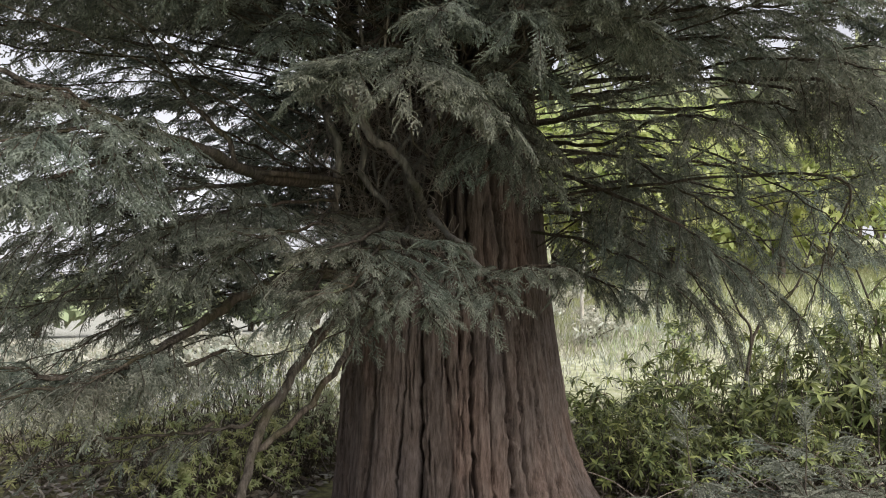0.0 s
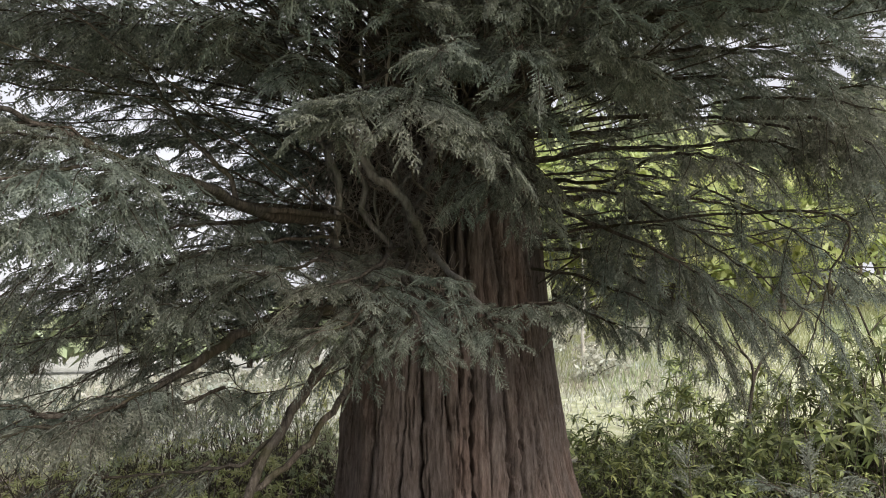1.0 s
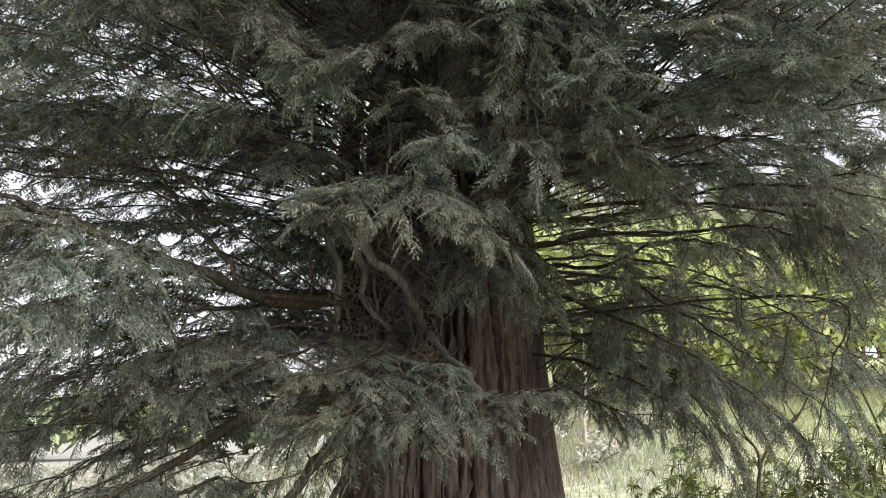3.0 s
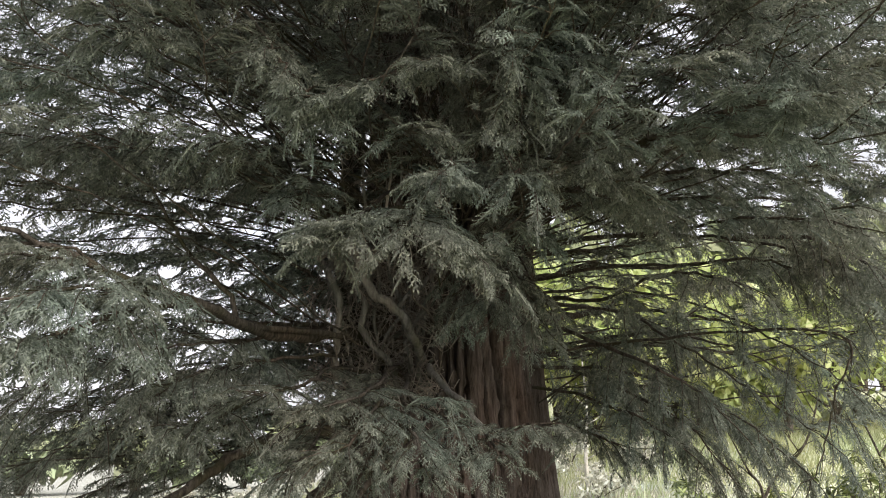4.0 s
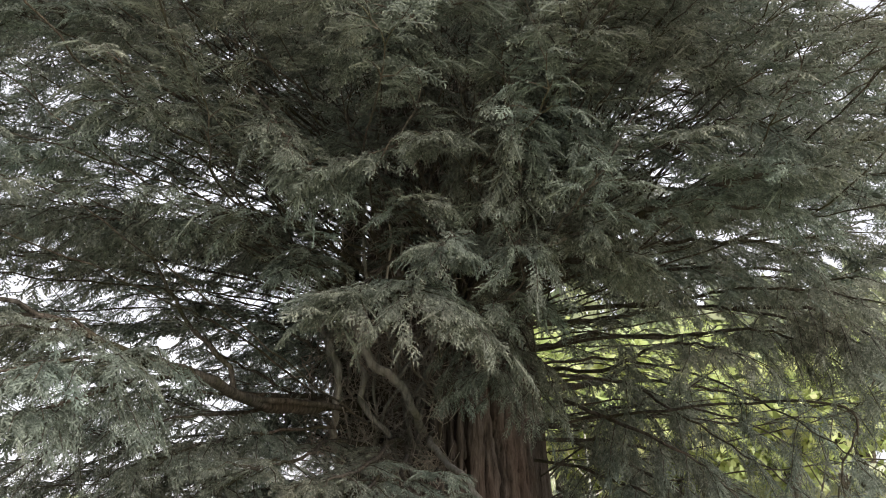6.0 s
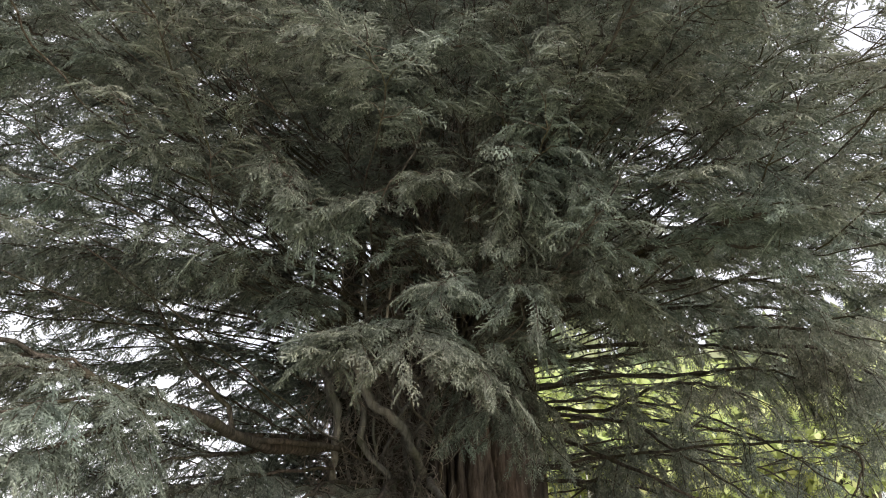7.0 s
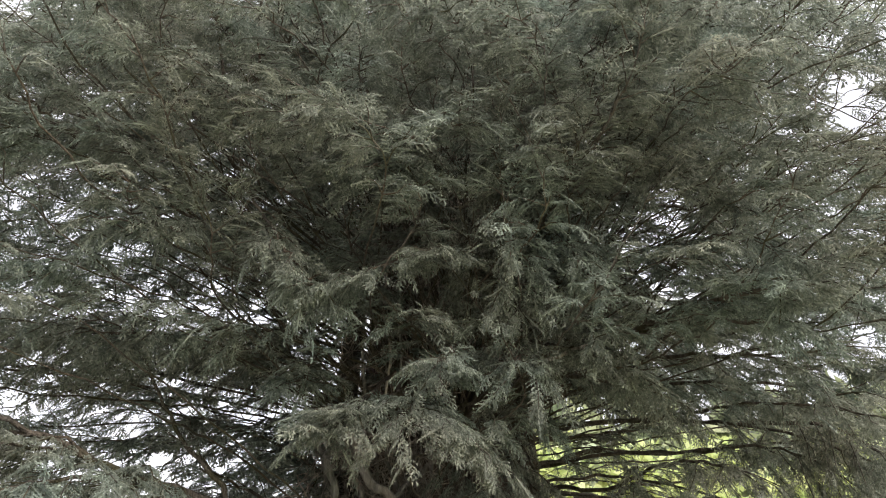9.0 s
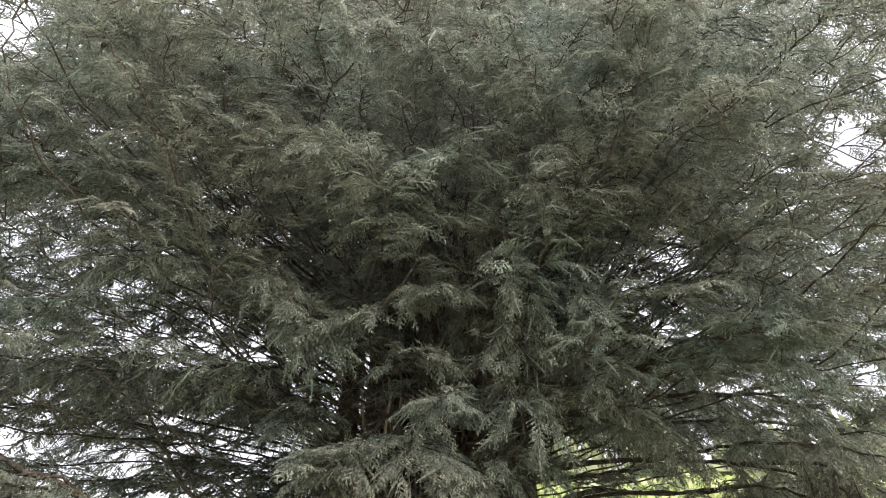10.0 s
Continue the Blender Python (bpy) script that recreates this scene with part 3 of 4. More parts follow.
# thin veil of sprays on the open face of the trunk
limb((0.11, -0.44, 3.05), (0.36, -1.42, 3.00), (0.41, -1.76, 2.69), (0.32, -1.92, 2.54), (0.15, -2.00, 2.46), r=0.012, sec=14, slen=0.25, start=0.3, droop=0.5, fr=1.04, size=0.13, style='small')
limb((0.44, -1.40, 2.92), (0.51, -1.75, 2.61), (0.53, -1.92, 2.44), (0.56, -1.91, 2.34), r=0.012, sec=12, slen=0.25, start=0.3, droop=0.5, fr=1.04, size=0.13, style='small')
limb((0.13, -1.45, 3.15), (0.32, -2.04, 3.00), (0.42, -2.42, 2.85), (0.50, -2.52, 2.77), r=0.012, sec=13, slen=0.24, start=0.3, droop=0.4, fr=1.43, size=0.13, style='small')
# boughs at the clearing side, hanging in dark tips
limb((0.41, -0.19, 2.73), (0.75, -0.35, 2.68), (1.11, 0.19, 2.79), (1.45, 0.52, 2.90), (1.71, 0.64, 3.05), (2.21, 0.71, 3.09), r=0.045, sec=12, slen=0.5, start=0.4, droop=0.5, fr=0.52, size=0.13, style='small')
limb((0.42, 0.15, 2.95), (1.45, 0.52, 2.90), (1.86, 0.43, 2.88), (2.30, 0.11, 2.75), (2.80, -0.28, 2.56), (3.38, -0.56, 2.57), r=0.022, sec=16, slen=0.5, start=0.15, droop=0.6, fr=0.65, size=0.13, style='small')
limb((0.39, -0.22, 3.04), (0.77, -0.42, 2.99), (1.30, 0.07, 3.21), (1.85, 0.15, 3.20), (2.47, -0.06, 3.23), (3.26, -0.40, 3.19), r=0.03, sec=16, slen=0.55, start=0.15, droop=0.5, fr=0.59, size=0.13, style='small')
limb((0.39, -0.23, 3.22), (0.77, -0.46, 3.17), (1.43, 0.01, 3.34), (2.09, 0.22, 3.50), (2.74, 0.23, 3.43), r=0.025, sec=14, slen=0.5, start=0.1, droop=0.5, fr=0.59, size=0.13, style='small')
limb((0.42, -0.16, 2.42), (0.81, -0.32, 2.37), (1.57, 0.34, 2.56), (2.43, 0.52, 2.53), (3.21, 0.43, 2.57), (3.76, 0.16, 2.49), r=0.022, sec=16, slen=0.55, start=0.1, droop=0.6, fr=0.65, size=0.13, style='small')
limb((0.31, -0.32, 2.79), (0.74, -0.77, 2.74), (1.04, -1.42, 2.61), (1.26, -2.00, 2.63), (1.44, -2.36, 2.56), (1.65, -2.52, 2.44), r=0.02, sec=20, slen=0.3, start=0.45, droop=0.5, fr=1.56, size=0.13, style='small')
limb((0.32, -0.32, 2.62), (0.74, -0.74, 2.57), (1.07, -1.17, 2.34), (1.30, -1.61, 2.15), (1.50, -1.86, 1.97), (1.67, -2.01, 1.75), r=0.02, sec=20, slen=0.36, start=0.35, droop=0.55, fr=1.94, size=0.13, style='small')
limb((0.39, -0.23, 2.14), (0.85, -0.49, 2.09), (1.09, -1.03, 1.96), (1.29, -1.48, 1.82), (1.51, -1.74, 1.58), r=0.016, sec=16, slen=0.36, start=0.3, droop=0.6, fr=1.86, size=0.13, style='small')
limb((0.38, -0.24, 2.31), (0.81, -0.50, 2.26), (1.15, -0.76, 2.23), (1.54, -1.15, 2.07), (1.91, -1.46, 1.83), (2.18, -1.67, 1.51), r=0.02, sec=20, slen=0.4, start=0.3, droop=0.6, fr=1.78, size=0.13, style='small')
limb((0.86, -0.38, 1.92), (1.02, -0.70, 1.78), (1.18, -0.93, 1.69), (1.41, -1.09, 1.65), r=0.014, sec=12, slen=0.32, start=0.2, droop=0.5, fr=1.17, size=0.13, style='small')
limb((0.44, -0.07, 2.54), (1.00, -0.15, 2.49), (1.65, -0.50, 2.53), (2.24, -0.88, 2.30), (2.64, -1.23, 1.88), r=0.018, sec=18, slen=0.42, start=0.3, droop=0.7, fr=1.35, size=0.13, style='small')
limb((0.34, -0.30, 2.90), (1.05, -0.93, 2.93), (1.58, -1.40, 2.85), (1.88, -1.91, 2.76), (2.11, -2.20, 2.59), (2.29, -2.35, 2.33), r=0.016, sec=18, slen=0.34, start=0.4, droop=0.7, fr=1.56, size=0.13, style='small')
limb((1.92, -1.55, 3.00), (2.16, -2.06, 2.86), (2.29, -2.41, 2.63), (2.41, -2.54, 2.39), r=0.016, sec=18, slen=0.34, start=0.2, droop=0.7, fr=1.56, size=0.13, style='small')
limb((0.34, -0.30, 2.34), (1.48, -1.29, 2.37), (2.30, -2.01, 2.29), (2.28, -1.96, 1.97), (2.19, -1.90, 1.64), (2.06, -1.84, 1.32), r=0.012, sec=10, slen=0.35, start=0.32, droop=0.5, fr=0.45, size=0.13, style='small')
limb((0.97, -0.33, 2.28), (1.28, -0.87, 2.06), (1.58, -1.35, 1.80), (1.73, -1.60, 1.51), r=0.014, sec=16, slen=0.34, start=0.3, droop=0.6, fr=1.56, size=0.13, style='small')
limb((0.40, -0.20, 2.73), (1.27, -0.65, 2.68), (1.61, -1.20, 2.34), (1.94, -1.59, 2.00), (2.22, -1.91, 1.68), r=0.014, sec=18, slen=0.36, start=0.25, droop=0.6, fr=1.56, size=0.13, style='small')
limb((0.41, -0.19, 2.84), (1.06, -0.50, 2.87), (1.56, -0.74, 2.79), (1.89, -1.42, 2.50), (2.14, -1.91, 2.17), (2.35, -2.21, 1.91), r=0.014, sec=18, slen=0.36, start=0.44, droop=0.6, fr=1.56, size=0.13, style='small')
limb((0.43, -0.12, 4.00), (1.28, -0.36, 4.03), (1.92, -0.54, 3.95), (2.30, -1.10, 3.84), (2.59, -1.53, 3.72), (2.89, -1.90, 3.63), r=0.014, sec=18, slen=0.4, start=0.4, droop=0.3, fr=1.56, size=0.13, style='small')
limb((1.83, -0.47, 3.83), (2.31, -1.02, 3.65), (2.63, -1.45, 3.46), (2.93, -1.79, 3.29), r=0.014, sec=18, slen=0.4, start=0.2, droop=0.3, fr=1.56, size=0.13, style='small')
limb((1.83, -0.56, 4.07), (2.15, -1.09, 3.99), (2.42, -1.52, 3.89), (2.77, -1.91, 3.80), r=0.014, sec=18, slen=0.4, start=0.2, droop=0.3, fr=1.56, size=0.13, style='small')
# blue-green boughs on the shaded side, spread towards the open
limb((-0.25, -0.37, 2.43), (-0.81, -1.21, 2.46), (-1.22, -1.83, 2.38), (-1.37, -2.72, 2.34), (-1.48, -3.30, 2.28), (-1.60, -3.56, 2.20), (-1.75, -3.75, 2.11), r=0.02, sec=22, slen=0.32, start=0.55, droop=0.35, fr=1.56, size=0.13, style='small')
limb((-1.41, -2.31, 2.39), (-1.47, -2.95, 2.24), (-1.56, -3.30, 2.10), (-1.67, -3.57, 1.99), r=0.016, sec=18, slen=0.32, start=0.25, droop=0.4, fr=1.49, size=0.13, style='small')
limb((-1.43, -2.53, 2.38), (-1.54, -3.13, 2.40), (-1.65, -3.51, 2.36), (-1.78, -3.70, 2.32), r=0.016, sec=18, slen=0.3, start=0.25, droop=0.35, fr=1.49, size=0.13, style='small')
limb((-0.21, -0.40, 2.26), (-0.55, -1.03, 2.29), (-0.82, -1.52, 2.21), (-1.11, -2.08, 2.11), (-1.35, -2.44, 1.98), (-1.55, -2.72, 1.87), r=0.018, sec=18, slen=0.34, start=0.48, droop=0.4, fr=1.3, size=0.13, style='small')
limb((-0.96, -1.56, 2.35), (-1.18, -2.11, 2.22), (-1.32, -2.46, 2.15), (-1.49, -2.72, 2.09), r=0.016, sec=18, slen=0.3, start=0.3, droop=0.4, fr=1.3, size=0.13, style='small')
limb((-0.81, -1.50, 2.11), (-1.05, -2.04, 1.92), (-1.20, -2.38, 1.77), (-1.38, -2.54, 1.74), r=0.016, sec=16, slen=0.34, start=0.3, droop=0.45, fr=1.17, size=0.13, style='small')
limb((-0.32, -0.32, 2.43), (-1.20, -1.19, 2.46), (-1.85, -1.82, 2.38), (-2.10, -2.10, 2.07), (-2.37, -2.33, 1.80), (-2.52, -2.53, 1.57), r=0.012, sec=18, slen=0.5, start=0.32, droop=0.5, fr=0.98, size=0.13, style='small')
limb((-0.35, -0.28, 2.14), (-1.09, -0.85, 2.17), (-1.64, -1.28, 2.09), (-2.01, -1.71, 1.80), (-2.29, -2.06, 1.51), (-2.50, -2.29, 1.25), r=0.012, sec=18, slen=0.5, start=0.32, droop=0.5, fr=0.98, size=0.13, style='small')
limb((-0.35, -0.28, 1.93), (-1.21, -0.95, 1.88), (-1.63, -1.36, 1.68), (-2.04, -1.72, 1.40), (-2.35, -1.99, 1.13), r=0.012, sec=18, slen=0.5, start=0.15, droop=0.5, fr=0.78, size=0.13, style='small')
limb((-0.43, -0.12, 2.29), (-1.37, -0.39, 2.32), (-2.08, -0.60, 2.24), (-2.43, -0.93, 2.04), (-2.71, -1.26, 1.71), (-3.02, -1.43, 1.36), r=0.012, sec=18, slen=0.55, start=0.32, droop=0.6, fr=0.78, size=0.13, style='small')
limb((-0.26, -0.37, 1.74), (-0.73, -1.02, 1.77), (-1.08, -1.52, 1.69), (-1.29, -1.87, 1.53), (-1.45, -2.13, 1.38), (-1.68, -2.44, 1.21), (-1.86, -2.63, 1.18), (-2.08, -2.73, 1.24), r=0.045, sec=14, slen=0.35, start=0.62, droop=0.4, fr=1.17, size=0.13, style='small')
limb((-1.43, -2.13, 1.39), (-1.52, -2.48, 1.28), (-1.61, -2.74, 1.22), (-1.70, -2.89, 1.15), r=0.014, sec=16, slen=0.26, start=0.2, droop=0.4, fr=1.43, size=0.13, style='small')
limb((-1.28, -1.88, 1.28), (-1.37, -2.22, 1.22), (-1.47, -2.47, 1.18), (-1.55, -2.61, 1.15), r=0.012, sec=14, slen=0.26, start=0.1, droop=0.4, fr=1.3, size=0.13, style='small')
limb((-1.68, -2.44, 1.21), (-1.79, -2.71, 1.15), (-1.94, -2.90, 1.13), (-2.06, -3.08, 1.09), r=0.014, sec=13, slen=0.24, start=0.1, droop=0.4, fr=1.04, size=0.13, style='small')
limb((-0.28, -0.60, 1.95), (-0.68, -1.34, 1.51), (-0.83, -1.68, 1.30), (-0.95, -1.82, 1.04), (-1.11, -1.98, 0.87), (-1.32, -2.04, 0.84), (-1.63, -2.15, 0.82), (-2.00, -2.30, 0.81), r=0.022, sec=10, slen=0.3, start=0.62, droop=0.4, fr=0.65, size=0.13, style='small')
limb((-1.32, -1.93, 0.87), (-1.63, -2.05, 0.72), (-2.00, -2.21, 0.67), (-2.27, -2.34, 0.70), r=0.012, sec=9, slen=0.3, start=0.2, droop=0.4, fr=0.45, size=0.13, style='small')
limb((-0.30, -0.60, 1.95), (-0.67, -1.44, 1.47), (-0.83, -1.78, 1.24), (-0.96, -1.93, 0.99), (-1.04, -2.08, 0.79), (-1.08, -2.26, 0.49), r=0.03, sec=0, slen=0.28, start=0.55, droop=0.35, fr=1.0, tip=0.9)
limb((-0.18, -0.60, 1.80), (-0.49, -1.43, 1.40), (-0.61, -1.75, 1.21), (-0.74, -1.89, 1.00), (-0.90, -1.99, 0.84), (-1.04, -2.09, 0.74), r=0.022, sec=0, slen=0.28, start=0.55, droop=0.35, fr=1.0, tip=0.9)
# bare limbs that fork against the sky
limb((-0.22, -0.39, 2.39), (-0.59, -1.04, 2.42), (-0.87, -1.54, 2.34), (-1.00, -1.87, 2.30), (-1.09, -2.20, 2.28), (-1.21, -2.56, 2.33), (-1.36, -2.83, 2.36), (-1.50, -3.10, 2.38), (-1.68, -3.32, 2.46), (-1.80, -3.51, 2.48), r=0.05, sec=12, slen=0.4, start=0.62, droop=0.4, fr=0.65, size=0.13, style='small')
limb((-0.20, -0.40, 2.34), (-0.72, -1.44, 2.37), (-1.09, -2.20, 2.29), (-1.20, -2.26, 2.47), (-1.39, -2.26, 2.66), (-1.56, -2.27, 2.89), (-1.72, -2.32, 3.18), (-1.84, -2.33, 3.38), r=0.022, sec=14, slen=0.45, start=0.4, droop=0.3, fr=0.52, size=0.13, style='small')
limb((-0.27, -0.36, 2.51), (-0.88, -1.15, 2.46), (-1.09, -1.30, 2.51), (-1.27, -1.36, 2.61), (-1.48, -1.44, 2.71), (-1.72, -1.48, 3.01), r=0.02, sec=12, slen=0.45, start=0.2, droop=0.3, fr=0.52, size=0.13, style='small')
limb((-0.28, -0.35, 2.82), (-0.79, -0.99, 2.77), (-0.98, -1.15, 2.86), (-1.20, -1.22, 2.97), (-1.60, -1.25, 3.08), (-2.09, -1.32, 3.14), r=0.02, sec=14, slen=0.45, start=0.1, droop=0.5, fr=0.59, size=0.13, style='small')
limb((-1.19, -1.80, 2.25), (-1.41, -1.87, 2.27), (-1.63, -1.94, 2.31), (-1.83, -2.03, 2.35), r=0.014, sec=8, slen=0.35, start=0.2, droop=0.4, fr=0.52, size=0.13, style='small')
limb((-0.30, -0.33, 3.15), (-0.78, -0.86, 3.10), (-1.16, -1.08, 3.26), (-1.62, -1.22, 3.34), (-2.18, -1.35, 3.46), (-2.72, -1.62, 3.48), r=0.016, sec=18, slen=0.5, start=0.1, droop=0.6, fr=0.65, size=0.13, style='small')
limb((-0.78, -0.92, 3.31), (-1.20, -1.36, 3.42), (-1.66, -1.63, 3.51), (-2.14, -1.93, 3.51), (-2.58, -2.28, 3.50), r=0.016, sec=20, slen=0.5, start=0.1, droop=0.6, fr=0.72, size=0.13, style='small')
limb((-0.35, -0.29, 3.54), (-0.98, -0.80, 3.49), (-1.51, -1.13, 3.47), (-1.99, -1.37, 3.38), (-2.48, -1.63, 3.17), (-2.93, -1.80, 2.93), r=0.014, sec=18, slen=0.5, start=0.1, droop=0.6, fr=0.65, size=0.13, style='small')
limb((-0.35, -0.29, 3.20), (-1.68, -1.39, 3.23), (-2.63, -2.18, 3.15), (-2.42, -2.07, 3.18), (-2.22, -1.97, 3.19), (-2.07, -1.93, 3.28), r=0.01, sec=8, slen=0.4, start=0.32, droop=0.4, fr=0.52, size=0.13, style='small')
limb((-0.26, -0.37, 3.72), (-0.92, -1.29, 3.67), (-1.32, -1.77, 3.56), (-1.69, -2.06, 3.40), (-2.05, -2.39, 3.27), (-2.38, -2.63, 3.14), r=0.016, sec=20, slen=0.45, start=0.1, droop=0.5, fr=0.91, size=0.13, style='small')
# bare twigs and leaders of the upper crown
limb((-1.13, -2.92, 4.07), (-1.17, -3.06, 4.24), (-1.22, -3.26, 4.48), (-1.23, -3.47, 4.70), (-1.17, -3.62, 4.87), r=0.011, sec=7, slen=0.25, start=0.1, droop=0.2, fr=0.78, tip=0.6, size=0.13, style='small')
limb((-1.03, -2.89, 4.06), (-1.02, -3.09, 4.34), (-1.02, -3.28, 4.58), (-0.98, -3.49, 4.81), r=0.011, sec=7, slen=0.25, start=0.1, droop=0.2, fr=0.78, tip=0.6, size=0.13, style='small')
limb((-1.10, -2.99, 3.99), (-1.16, -3.14, 4.00), (-1.32, -3.30, 4.14), (-1.42, -3.45, 4.28), r=0.011, sec=7, slen=0.25, start=0.1, droop=0.2, fr=0.78, tip=0.6, size=0.13, style='small')
limb((0.08, -0.44, 4.78), (0.37, -2.04, 4.81), (0.57, -3.18, 4.73), (0.57, -3.44, 4.86), (0.57, -3.64, 5.04), r=0.011, sec=7, slen=0.25, start=0.32, droop=0.2, fr=0.78, tip=0.6, size=0.13, style='small')
limb((0.13, -0.43, 4.46), (0.54, -1.83, 4.49), (0.84, -2.84, 4.41), (0.88, -3.21, 4.54), (0.91, -3.44, 4.78), (0.89, -3.61, 4.95), r=0.011, sec=7, slen=0.25, start=0.32, droop=0.2, fr=0.78, tip=0.6, size=0.13, style='small')
limb((0.05, -0.45, 4.57), (0.23, -1.92, 4.60), (0.35, -2.97, 4.52), (0.31, -3.13, 4.56), (0.23, -3.27, 4.73), r=0.011, sec=7, slen=0.25, start=0.32, droop=0.2, fr=0.78, tip=0.6, size=0.13, style='small')
limb((0.63, -3.11, 4.49), (0.62, -2.99, 4.34), (0.56, -2.89, 4.21), r=0.011, sec=7, slen=0.25, start=0.1, droop=0.2, fr=0.78, tip=0.6, size=0.13, style='small')
limb((-0.21, -0.40, 3.85), (-1.10, -2.15, 3.88), (-1.74, -3.38, 3.80), (-1.75, -3.53, 3.82), (-1.90, -3.68, 3.90), (-2.03, -3.82, 3.96), r=0.011, sec=7, slen=0.25, start=0.32, droop=0.2, fr=0.78, tip=0.6, size=0.13, style='small')
limb((-0.96, -3.19, 4.50), (-0.84, -3.32, 4.67), (-0.76, -3.46, 4.84), r=0.011, sec=7, slen=0.25, start=0.1, droop=0.2, fr=0.78, tip=0.6, size=0.13, style='small')
limb((0.28, -0.35, 4.13), (1.26, -1.61, 4.16), (1.96, -2.51, 4.08), (1.99, -2.94, 3.93), (2.07, -3.24, 3.91), (2.13, -3.50, 3.84), r=0.011, sec=7, slen=0.25, start=0.32, droop=0.2, fr=0.78, tip=0.6, size=0.13, style='small')
limb((0.20, -0.41, 4.50), (0.95, -1.96, 4.53), (1.48, -3.07, 4.45), (1.53, -3.32, 4.40), (1.55, -3.62, 4.41), r=0.011, sec=7, slen=0.25, start=0.32, droop=0.2, fr=0.78, tip=0.6, size=0.13, style='small')
limb((-0.45, -1.80, 3.47), (-0.44, -1.88, 3.67), (-0.43, -2.01, 3.94), (-0.41, -2.19, 4.27), r=0.016, sec=0, slen=0.28, start=0.4, droop=0.35, fr=1.0, tip=0.7)
limb((-0.28, -1.71, 3.27), (-0.25, -1.84, 3.61), (-0.30, -1.97, 3.88), (-0.24, -2.13, 4.19), r=0.011, sec=0, slen=0.28, start=0.4, droop=0.35, fr=1.0, tip=0.7, bark=STEM)
limb((-0.13, -1.68, 3.20), (-0.16, -1.78, 3.48), (-0.09, -1.90, 3.75), (-0.15, -2.04, 4.04), r=0.012, sec=0, slen=0.28, start=0.4, droop=0.35, fr=1.0, tip=0.7, bark=STEM)
limb((-0.50, -1.68, 3.12), (-0.53, -1.78, 3.40), (-0.50, -1.87, 3.64), (-0.53, -2.01, 3.93), r=0.011, sec=0, slen=0.28, start=0.4, droop=0.35, fr=1.0, tip=0.7, bark=STEM)
limb((-0.37, -1.76, 3.06), (-0.34, -1.86, 3.37), (-0.38, -1.94, 3.57), (-0.36, -2.08, 3.86), r=0.01, sec=0, slen=0.28, start=0.4, droop=0.35, fr=1.0, tip=0.7, bark=TWIG)
limb((-0.10, -0.44, 4.03), (-0.38, -1.58, 3.98), (-0.36, -1.73, 4.29), (-0.37, -1.91, 4.58), r=0.01, sec=0, slen=0.28, start=0.4, droop=0.35, fr=1.0, tip=0.7)
limb((0.30, -0.33, 3.85), (0.87, -0.95, 3.88), (1.30, -1.42, 3.80), (1.37, -1.91, 3.83), (1.48, -2.40, 3.82), r=0.018, sec=6, slen=0.3, start=0.32, droop=0.35, fr=0.52, tip=0.6, size=0.13, style='small')

# boughs of the open side, spread to fill the camera's view: each runs out of the trunk to a leafy end, some turning up
# into leaders
def bough(tip, lift, sec, slen, fr, style, size, leafy):
    far = math.hypot(tip[0], tip[1])
    z0 = max(tip[2] - 0.12 * far + rng.uniform(-0.3, 0.3), 3.1 if tip[1] < 0 and tip[2] > 2.9 else 1.7)
    k = 0.8 * float(trunk_radius(np.array(z0))) / far
    x, y, h = tip
    pts = [(x * k, y * k, z0), (x * 0.45, y * 0.45, z0 * 0.6 + h * 0.4 + 0.1), (x * 0.8, y * 0.8, h + 0.05 - 0.3 * lift), (x, y, h)]
    if lift:
        pts.append((x * 1.03 + rng.normal(0, 0.08), y * 1.03, h + lift))
    pts = [pts[0]] + [(a + rng.normal(0, 0.16), c + rng.normal(0, 0.12), e + rng.normal(0, 0.09)) for a, c, e in pts[1:]]
    limb(*pts, r=0.0085, sec=sec, slen=slen, start=max(0.25, 1 - (leafy + lift) / far), droop=rng.uniform(0.15, 0.5), fr=fr, style=style, size=size)


def crown_side(count, near, far, low, high, left, right, sec, slen, fr, style, size, leafy):
    for i in range(count):
        a = left + (right - left) * ((i * 0.618034) % 1.0) + rng.normal(0, 0.02)
        e = low + (high - low) * ((i + 0.5) / count) + rng.normal(0, 0.02)
        d = rng.uniform(near, far) / math.sqrt(1 + a * a + e * e)
        bough((a * d, d - 6.64, 1.6 + e * d), rng.uniform(0.3, 0.7) if i % 3 == 0 else 0.0, sec, slen, fr, style, size, leafy)


crown_side(120, 3.2, 4.3, 0.45, 1.2, -0.86, 0.86, 13, 0.22, 1.25, "small", 0.125, 0.9)
crown_side(34, 3.5, 4.6, 0.4, 0.85, -0.3, 0.42, 13, 0.22, 1.4, "small", 0.12, 0.9)
crown_side(28, 3.3, 4.1, 0.36, 0.78, -0.05, 0.36, 13, 0.2, 1.4, "small", 0.12, 0.8)
crown_side(120, 4.4, 5.8, 0.38, 1.2, -0.86, 0.86, 15, 0.34, 0.95, "mid", 0.165, 1.8)
crown_side(90, 6.0, 8.3, 0.34, 1.2, -0.86, 0.86, 16, 0.6, 0.8, "rough", 0.21, 2.6)
crown_side(34, 5.4, 8.6, 0.0, 0.36, -0.75, -0.12, 16, 0.55, 0.75, "rough", 0.18, 2.4)
crown_side(12, 5.0, 6.6, -0.12, 0.12, -0.75, -0.24, 14, 0.5, 0.8, "mid", 0.15, 1.3)
crown_side(22, 6.4, 8.6, 0.04, 0.34, 0.16, 0.75, 14, 0.6, 0.5, "rough", 0.18, 2.2)

